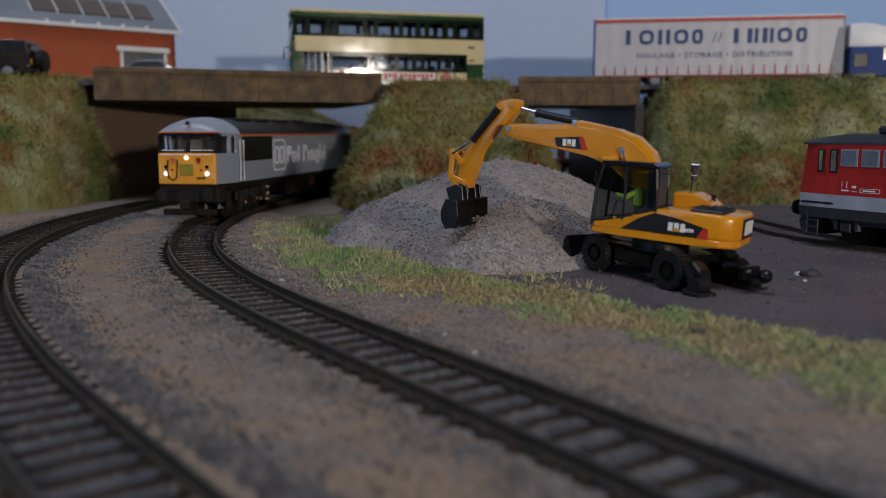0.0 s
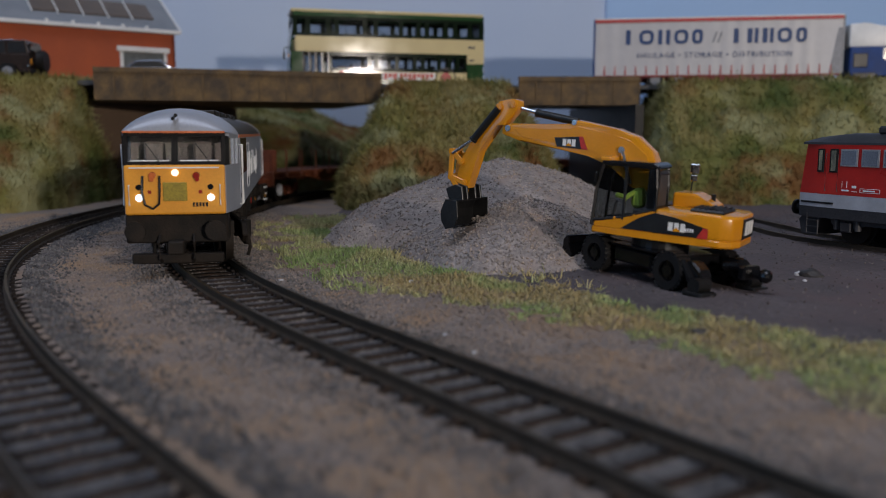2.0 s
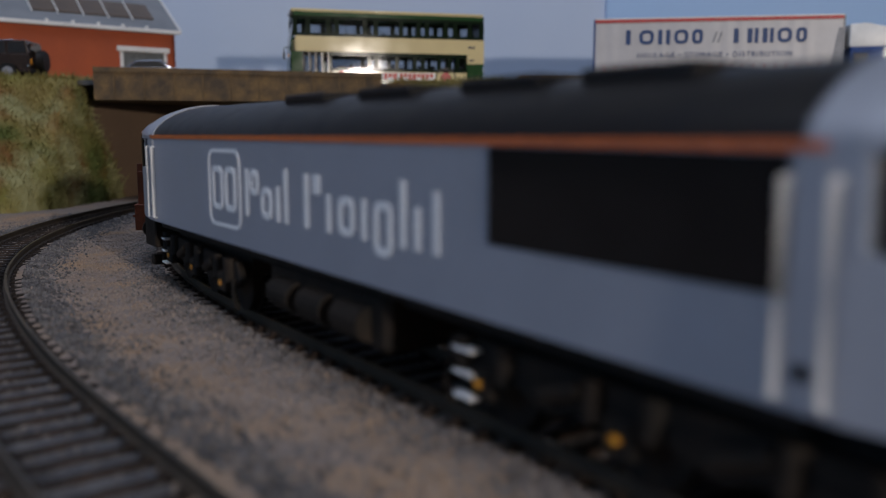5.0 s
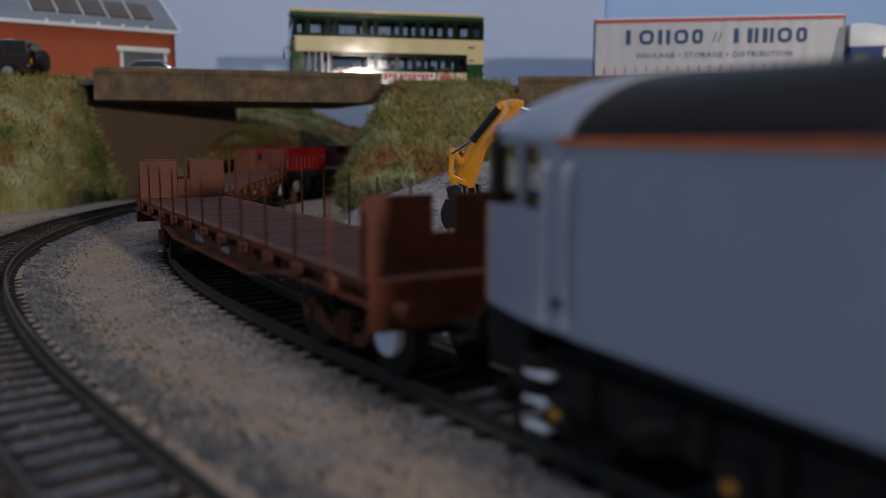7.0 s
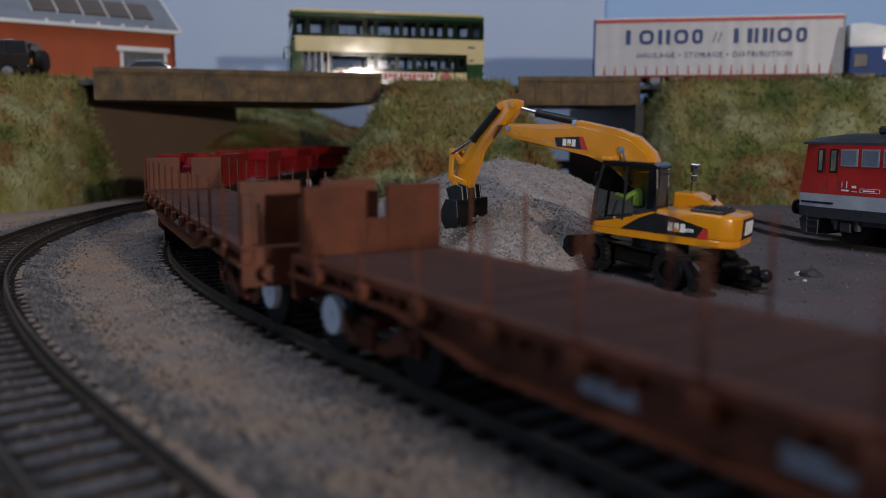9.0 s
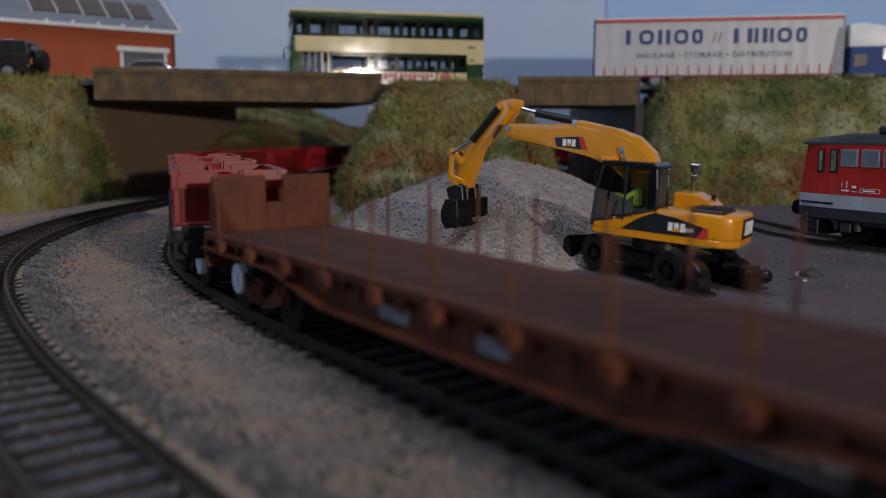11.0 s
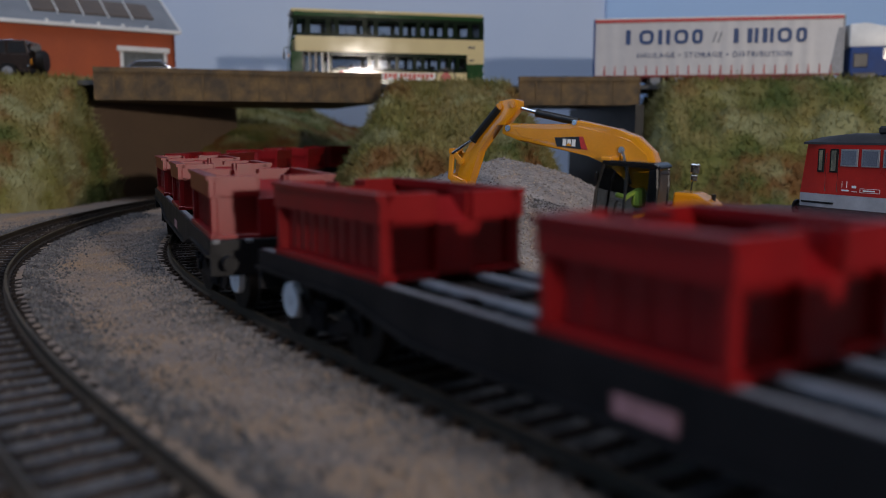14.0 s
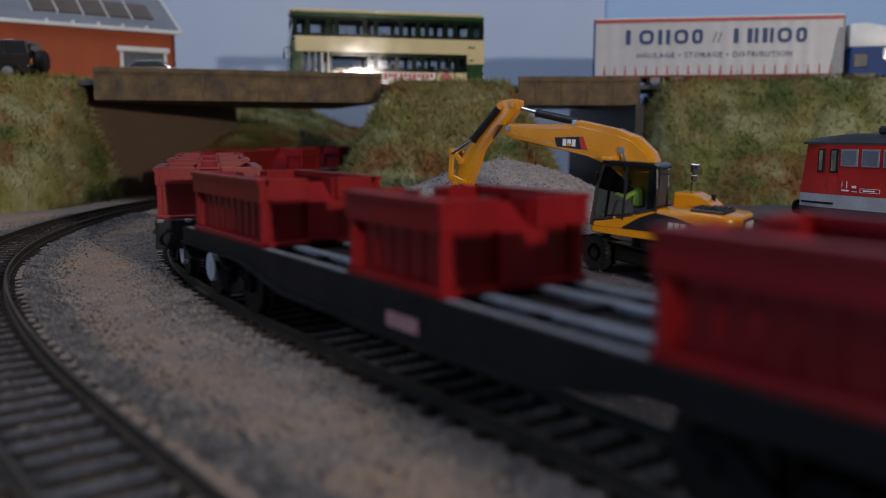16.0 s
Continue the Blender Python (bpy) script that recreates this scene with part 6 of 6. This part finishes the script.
def build_lorry():
    T = thing("articulated_lorry", "grey curtain-sided articulated model lorry with blue tractor", "lorry", at(112.6, 641, 75.6, 0, 0, -9.3))
    Lt, W, z0, z1 = 172.0, 33.0, 8.2, 49.0
    bm = BM()
    # curtain with slight vertical waves
    for y, s in ((0, -1), (W, 1)):
        secs = []
        for i in range(121):
            x = Lt * i / 120
            d = s * 0.16 * math.sin(x * 0.62) * math.sin(x * 0.071 + 1)
            secs.append([(x, y + d, z0), (x, y + d * .3, z1 - 3), (x, y - s * .7, z1 - 3), (x, y - s * .7, z0)])
        loft(bm, secs)
    part("curtain", bm, CURTAIN, T, "pale grey trailer curtain", smooth=True)
    for y in (0, W):
        part("cant_rail", box(BM(), -.3, Lt + .3, y - .5, y + .5, z1 - 3, z1 - .6, .2), STRAP, T, "orange-red top rail")
        part("top_rail", box(BM(), -.3, Lt + .3, y - .4, y + .4, z1 - .6, z1 + .3, .15), WHITE, T)
        part("side_rail", box(BM(), 0, Lt, y - .5, y + .5, z0 - 1.6, z0, .2), CHASSIS, T, "dark red side rail")
    part("trailer_roof", box(BM(), 0, Lt, 0.2, W - .2, z1 - .5, z1, .1), WHITE, T)
    part("rear_frame", box(BM(), -1.2, 0.2, 0, W, z0 - 1, z1, .3), LORRYBLUE, T)
    part("headboard", prism(BM(), [(Lt, z0), (Lt + 1.5, z0), (Lt + 1.5, z1), (Lt, z1)], 0, W, .2), GREY_STRIP, T, "grey trailer headboard")
    part("front_post", prism(BM(), [(Lt - 8, z0), (Lt, z0), (Lt, z1 - 9), (Lt - 3, z1 - 9)], -.35, -.1), GREY_STRIP, T, "dark corner flap")
    n = 22
    for i in range(n):
        x = 7 + i * (Lt - 14) / (n - 1)
        bm = BM()
        box(bm, x - .32, x + .32, -.55, -.15, z0 - .4, z0 + 6.6)
        box(bm, x - .6, x + .6, -.8, -.2, z0 + 1.4, z0 + 2.8, .1)
        part("strap", bm, STRAP, T, "red curtain strap")
    # the owner's name as plain strokes and rings
    for kind, x0, w in ((0, 22, 3.4), (1, 31.6, 10.4), (0, 45, 3.0), (0, 50.6, 3.0), (1, 56.4, 10), (1, 69, 7.6), (0, 98, 3.4), (0, 107.4, 3.4), (0, 112.4, 2.6), (0, 117.8, 3.4), (0, 122.8, 2.6), (1, 128, 9.8), (1, 140.6, 7.4)):
        bm = ring_shape(BM(), x0, x0 + w, 30.2, 40.6, 2.5, 4.0 if w > 8 else 3.2, -.2, -1, .2) if kind else box(BM(), x0, x0 + w, -.4, -.2, 30.2, 40.6, .1)
        part("name_mark", bm, LETTER, T, "dark blue plain lettering mark")
    for k in range(2):
        part("name_mark", prism(BM(), [(83 + k * 3.6, 31), (84.2 + k * 3.6, 31), (86.8 + k * 3.6, 38.6), (85.6 + k * 3.6, 38.6)], -.4, -.2), GREY_STRIP, T, "small grey lettering mark")
    text_part("lettering", "HAULAGE \u2022 STORAGE \u2022 DISTRIBUTION", 5.4, T, LETTER, at(30, -.35, 20.6, 90, 0, 0), "dark blue small lettering")
    # running gear
    part("chassis", box(BM(), 4, Lt - 4, 8, W - 8, 4.2, z0 - .8, .3), CHASSIS, T)
    for x in (28, 44, 60):
        road_wheel(T, x, 0.8, 4.8, 6.0, 4, GREY_STRIP)
        road_wheel(T, x, W - 4.8, 4.8, 6.0, 4, GREY_STRIP, 1)
    for k in range(5):
        part("side_lamp", ball(BM(), (74 + 13 * k, -.3, 4.8), .9, 2), CHROME, T, "small bright side lamp")
    part("side_guard", box(BM(), 70, 128, .6, 1.4, 2.6, 6.6, .2), CHASSIS, T)
    # tractor
    bm = BM()
    prism(bm, [(Lt + 6, 9), (Lt + 6, 26.5), (Lt + 42, 26.5), (Lt + 46, 22), (Lt + 48, 6), (Lt + 8, 6)], 1, W - 1, .7)
    cab = part("cab", bm, LORRYBLUE, T, "blue tractor cab")
    bm = BM()
    prism(bm, [(Lt + 5, 26.2), (Lt + 5, 42.5), (Lt + 16, 43.4), (Lt + 30, 40.6), (Lt + 40, 34), (Lt + 43, 26.2)], 1.6, W - 1.6, 1.4, seg=3)
    part("cab_top", bm, WHITE, cab, "white high cab roof", smooth=True)
    part("cab_window", prism(BM(), [(Lt + 28, 17.5), (Lt + 40.5, 17.5), (Lt + 39, 25.6), (Lt + 28, 25.6)], .8, 1.1), GLASS, cab)
    part("cab_windscreen", prism(BM(), [(Lt + 46.6, 16), (Lt + 46.9, 16), (Lt + 43.2, 26), (Lt + 42.8, 26)], 3, W - 3), GLASS, cab)
    part("tank", box(BM(), Lt + 8, Lt + 24, .6, 6, 3, 9, 1.0), BLACK, cab)
    part("air_box", box(BM(), Lt + 8, Lt + 18, .5, 3, 12, 22, .6), BLACK, cab)
    part("cab_mirror", box(BM(), Lt + 40, Lt + 42, -3, -1, 16, 24, .4), BLACK, cab)
    for x in (Lt - 12, Lt + 38):
        road_wheel(T, x, .8, 5.2, 6.2, 4, GREY_STRIP)
        road_wheel(T, x, W - 4.8, 5.2, 6.2, 4, GREY_STRIP, 1)


build_lorry()

JEEP = mat("bronze_black", (0.032, 0.022, 0.019), 0.22, 0.3, (0.042, 0.029, 0.024), 10, coat=0.6)
CARSILVER = mat("car_silver", (0.22, 0.25, 0.32), 0.25, 0.6, coat=0.5)


def build_offroader():
    J = thing("off_road_car", "dark bronze boxy off-road model car with rear spare wheel", "car", at(-331, 556, 75.6, 0, 0, 4))
    # x to the rear, near side y = 0; rear end at x = 64
    bm = BM()
    prism(bm, [(2, 5), (1, 14.5), (18, 16.2), (22, 17), (63, 17), (64, 14), (63.4, 5), (56.5, 5), (55, 9.4), (51.5, 11.4), (47, 11.4), (43.5, 9.4), (42, 5), (19, 5), (17, 10), (9, 10), (7, 5)], 0, 26, .5)
    b = part("body", bm, JEEP, J)
    bm = BM()
    prism(bm, [(20, 16.6), (25, 25.6), (61, 25.8), (63, 16.6)], .8, 25.2, .8, seg=2)
    part("cabin", bm, JEEP, b)
    for y in (.72, 25.1):
        for poly in ([(23, 17.8), (26.6, 24.4), (36, 24.4), (36, 17.8)], [(38, 17.8), (38, 24.4), (48, 24.4), (48, 17.8)], [(50, 17.8), (50, 24.4), (60, 24.4), (61.4, 17.8)]):
            part("window", prism(BM(), poly, y, y + .2), GLASS, b)
    part("rear_window", box(BM(), 62.2, 62.9, 4, 22, 18, 24, .2), GLASS, b)
    bm = BM()
    tube(bm, (64.2, 13, 13), (69.2, 13, 13), 7.4, 24)
    bmesh.ops.bevel(bm, geom=[e for e in bm.edges if abs(e.verts[0].co.x - e.verts[1].co.x) < .01], offset=1.0, segments=2, affect="EDGES")
    part("spare_wheel", bm, RUBBER, J, "rear-mounted spare wheel")
    bm = BM()
    for y in (2, 24):
        pipe(bm, [(26, y, 25.6), (26, y, 28), (44, y, 28.4), (44, y, 25.6)], .3, 6)
    pipe(bm, [(26, 2, 28), (26, 24, 28)], .3, 6)
    part("roof_rack", bm, CHROME, J, "thin roof rack")
    for x in (13, 49.2):
        road_wheel(J, x, -.5, 5.6, 5.8, 4, GREY_STRIP)
        road_wheel(J, x, 22.5, 5.6, 5.8, 4, GREY_STRIP, 1)
    part("bumper", box(BM(), 62.5, 65, .5, 25.5, 4.6, 7.4, .5), BLACK, J)
    part("tail_lamp", box(BM(), 63.4, 64.4, .4, 2, 10, 14, .3), AMBER, J, "small tail lamp")
    part("tail_lamp", ball(BM(), (62.5, -.1, 9.4), .8, 2), CHROME, J)


def build_saloon():
    C = thing("saloon_car", "small silver-blue model car behind the parapet", "car", at(-206, 592, 75.6, 0, 0, 16))
    bm = BM()
    prism(bm, [(-30, 3.5), (-30, 8.5), (-20, 10.4), (-8, 10.8), (22, 10.8), (29, 9.8), (30, 3.5)], 0, 22, 1.0, seg=2)
    part("body", bm, CARSILVER, C, smooth=True)
    bm = BM()
    prism(bm, [(-12, 10.4), (-4, 15.6), (12, 16.2), (21, 10.4)], 1.4, 20.6, 1.0, seg=2)
    part("cabin", bm, CARSILVER, C, smooth=True)
    part("window", prism(BM(), [(-8.5, 11), (-3, 14.8), (11, 15.2), (17, 11)], 1.2, 1.5), GLASS, C)
    for x in (-19, 18):
        road_wheel(C, x, -.2, 3.8, 4.0, 3, GREY_STRIP)
        road_wheel(C, x, 19.2, 3.8, 4.0, 3, GREY_STRIP, 1)


build_offroader()
build_saloon()

BRICK = mat("brick_red", (0.42, 0.088, 0.030), 0.75, 0, (0.35, 0.072, 0.026), 24, bump=0.2, bsize=1.2, fine=0.12)
ROOFGREY = mat("roof_grey", (0.24, 0.26, 0.29), 0.6, 0, (0.19, 0.21, 0.24), 18, fine=0.08)
SKYLIGHT = mat("brown_skylight", (0.12, 0.10, 0.09), 0.35, 0, (0.15, 0.12, 0.10), 14)
DOORGREY = mat("door_grey", (0.17, 0.19, 0.20), 0.6)


def build_works():
    K = thing("works_building", "red brick works building with grey roof and skylights", "building", at(-214, 692, 75, 0, 0, 39.2))
    x0, D, ze, zr = -300.0, 84.0, 45.5, 77.0
    bm = BM()
    box(bm, x0, -43, 0, 2.5, -3, ze)
    box(bm, -8, 0, 0, 2.5, -3, ze)
    box(bm, -43, -8, 0, 2.5, 29, ze)
    part("front_wall", bm, BRICK, K, "red brick front wall")
    bm = BM()
    prism(bm, [(0, -3), (D, -3), (D, ze), (D / 2, zr - 1.5), (0, ze)], -2.5, 0, plane="yz")
    part("gable_wall", bm, BRICK, K)
    part("back_wall", box(BM(), x0, 0, D - 2.5, D, -3, ze), BRICK, K)
    bm = BM()
    prism(bm, [(-3, ze - 1), (D / 2, zr), (D + 3, ze - 1), (D + 3, ze + 1), (D / 2, zr + 2), (-3, ze + 1)], x0, 3, plane="yz")
    roof = part("roof", bm, ROOFGREY, K, "grey sheet roof")
    sl = (zr - ze) / (D / 2)
    a = math.degrees(math.atan(sl))
    for i in range(5):
        xx = -13 - i * 18.2
        m = at(xx, 10, ze + 1.6 + 13 * sl - 1.0, a, 0, 0)
        bm = BM()
        box(bm, -16.6, 0, 0, 21, 0, 1.1, .1)
        part("skylight", bm, SKYLIGHT, roof, "brown skylight", m=at(xx, 9, ze + 1 + 12 * sl, a, 0, 0))
        bm = BM()
        box(bm, -17.8, -17.0, -3, 24, 0.2, 1.5, .1)
        part("glazing_bar", bm, WHITE, roof, m=at(xx, 9, ze + 1 + 12 * sl, a, 0, 0))
        part("bracket", box(BM(), xx - 11, xx - 9, -3.6, -.6, ze + 1, ze + 3.6, .2), WHITE, K)
    part("gutter", box(BM(), x0, 3, -4.6, -2, ze - 1.6, ze + 1.4, .5), WHITE, K, "white gutter")
    bm = BM()
    for s in (1, -1):
        prism(bm, [(D / 2 - s * (D / 2 + 3), ze - .5), (D / 2, zr + .5), (D / 2, zr + 3), (D / 2 - s * (D / 2 + 3), ze + 2.2)], 3, 4.5, plane="yz")
    part("bargeboard", bm, WHITE, K, "white bargeboard")
    part("door", box(BM(), -41, -10, 1.2, 2, -3, 29), DOORGREY, K, "grey roller door")
    for i in range(12):
        part("door_slat", box(BM(), -41, -10, .8, 1.3, 5 + 2 * i, 6.4 + 2 * i, .1), DOORGREY, K)
    part("lintel", box(BM(), -46, -5, -1.6, .5, 29, 33, .4), WHITE, K, "white door lintel")
    for x in (-42.6, -8.4):
        part("door_post", box(BM(), x - 1.2, x + 1.2, -.8, .5, -3, 29), WHITE, K)


build_works()
tagged(part("paper_label", box(BM(), -76, -64, 870.5, 871.8, 56, 70), WHITE), "small white paper patch on the backdrop", "label")

# ---- ground cover ----
RNG = np.random.default_rng(11)


def verge_d(x, y):
    return np.hypot(VERGE_LINE[:, 0] - x, VERGE_LINE[:, 1] - y).min()


GROUND_OB = bpy.data.objects["ground"]
fibres("verge_grass", "pale green and straw static grass along the track", GROUND_OB, 52000, 1.25, VERGE, RNG,
       keep=lambda c: verge_d(c.x, c.y) < 15 + 12 * height_noise(c.x, c.y, 18, 8) + 6 * height_noise(c.x, c.y, 5, 4), lean=1.7, width=0.17)
fibres("sparse_grass", "sparse tufts of straw-coloured grass on the soil", GROUND_OB, 5000, 2.2, VERGE, RNG,
       keep=lambda c: -150 < c.x < 60 and 230 < c.y < 470 and verge_d(c.x, c.y) < 30 and height_noise(c.x, c.y, 14, 2) > 0.1, lean=0.9, width=0.2)
for ob, n in ((HILL_L, 30000), (HILL_M, 26000), (HILL_R, 36000), (HILL_B, 9000)):
    fibres("hill_grass", "rough green, ochre and rust coloured static grass", ob, n, 4.2, GRASS, RNG, keep=lambda c: c.z > -3, lean=0.75, width=0.4)


def ground_places(n, x0, x1, y0, y1, ok):
    out = []
    while len(out) < n:
        x, y = RNG.uniform(x0, x1), RNG.uniform(y0, y1)
        if abs(x) < 0.56 * y + 20 and ok(x, y):
            out.append((x, y, ground_z(x, y) + RNG.uniform(-.1, .35)))
    return out


def beside(x, y):
    d, e = bed_distance(x, y)
    return min(d, max(e - 7, min(e, 14)))


def left_of_verge(x, y):
    return x < VERGE_LINE[:, 0][np.argmin(abs(VERGE_LINE[:, 1] - y))] + 4


grains("ballast_stones", "brown and grey scale ballast between the tracks", ground_places(42000, -230, 100, 85, 470, lambda x, y: left_of_verge(x, y) and beside(x, y) > 15 + 3 * height_noise(x, y, 8, 5)), 0.16, 0.45, BALLAST, RNG)
def near_bed(x, y, outer):
    d, e = bed_distance(x, y)
    if outer:
        return 13 < e < 17 + abs(RNG.normal(0, 6))
    return 13 < d < 17 + abs(RNG.normal(0, 6)) and d < e


grains("grey_ballast_stones", "grey ballast along the main track", ground_places(11000, -230, 110, 85, 470, lambda x, y: near_bed(x, y, False)), 0.25, 0.65, GREY_BALLAST, RNG)
grains("dark_ballast_stones", "dark grey ballast along the outer track", ground_places(11000, -260, 60, 70, 470, lambda x, y: near_bed(x, y, True)), 0.3, 0.75, DARK_BALLAST, RNG)
# small stones between the sleepers
infill = {False: [], True: []}
for outer, s0, s1 in ((False, -130, 330), (True, -200, 330)):
    for _ in range(9000):
        u = RNG.uniform(-13.5, 13.5)
        s = RNG.uniform(s0, s1)
        x, y, _a = line(s, u + (outer_gap(s) if outer else 0))
        infill[outer].append((x, y, -3.25 + RNG.uniform(-.15, .2)))
grains("bed_stones", "small grey stones between the sleepers", infill[False], 0.2, 0.5, GREY_BALLAST, RNG)
grains("outer_bed_stones", "small grey stones between the outer sleepers", infill[True], 0.2, 0.5, GREY_BALLAST, RNG)
grains("yard_grit", "fine grey grit on the yard", ground_places(4000, -40, 240, 150, 480, lambda x, y: verge_d(x, y) > 12 and x > -40), 0.2, 0.5, YARD_GRAIN, RNG)
heap = []
for c, r, h, seed in PILES:
    for _ in range(7500):
        q, a = r * math.sqrt(RNG.random()) * 1.02, RNG.uniform(0, math.tau)
        x, y = c[0] + q * math.cos(a), c[1] + q * math.sin(a)
        z = -2.0 + pile_z(x, y, c, r, h, seed)
        if z > -3.5:
            heap.append((x, y, z + .1))
grains("heap_grains", "loose grey-brown grains on the gravel heaps", heap, 0.25, 0.7, SAND_GRAIN, RNG)


# ---- what moves ----
def run(t):
    """Distance the train has gone: it gains a little speed about the middle of its pass."""
    v1, v2, t0 = 77.6, 83.0, 4.5
    k = min(max(t - t0 + 0.5, 0.0), 1.0)
    return v1 * t + (v2 - v1) * (k * k / 2 + max(t - t0 - 0.5, 0.0))


def on_line(s0, piv, t):
    """Pose of a vehicle whose pivots ride on the line, and the turns of its two bogies."""
    s = s0 - run(t)
    ax, ay, aa = line(s - piv)
    bx, by, ba = line(s + piv)
    h = math.atan2(ay - by, ax - bx)

    def turn(a):
        d = a + math.pi - h
        return math.degrees(math.atan2(math.sin(d), math.cos(d)))
    return at((ax + bx) / 2, (ay + by) / 2, 0, 0, 0, math.degrees(h)), turn(aa), turn(ba)


def motions():
    for ob, s0, piv, bogies, sets in MOVERS:
        times = [0.5 * i for i in range(33)]
        poses = [on_line(s0, piv, t) for t in times]
        walk(ob, [(t, p[0]) for t, p in zip(times, poses)])
        for k, (b, bx) in enumerate(bogies):
            walk(b, [(t, at(bx, 0, 0, 0, 0, p[1 + k])) for t, p in zip(times, poses)])
        for w, r in sets:
            base = w.matrix_basis.translation.copy()
            rows = []
            for i in range(161):
                a = math.degrees(run(0.1 * i) / r)
                rows.append((0.1 * i, Matrix.Translation(base) @ pose(0, 0, 0, 0, a % 360, 0)))
            walk(w, rows)


motions()
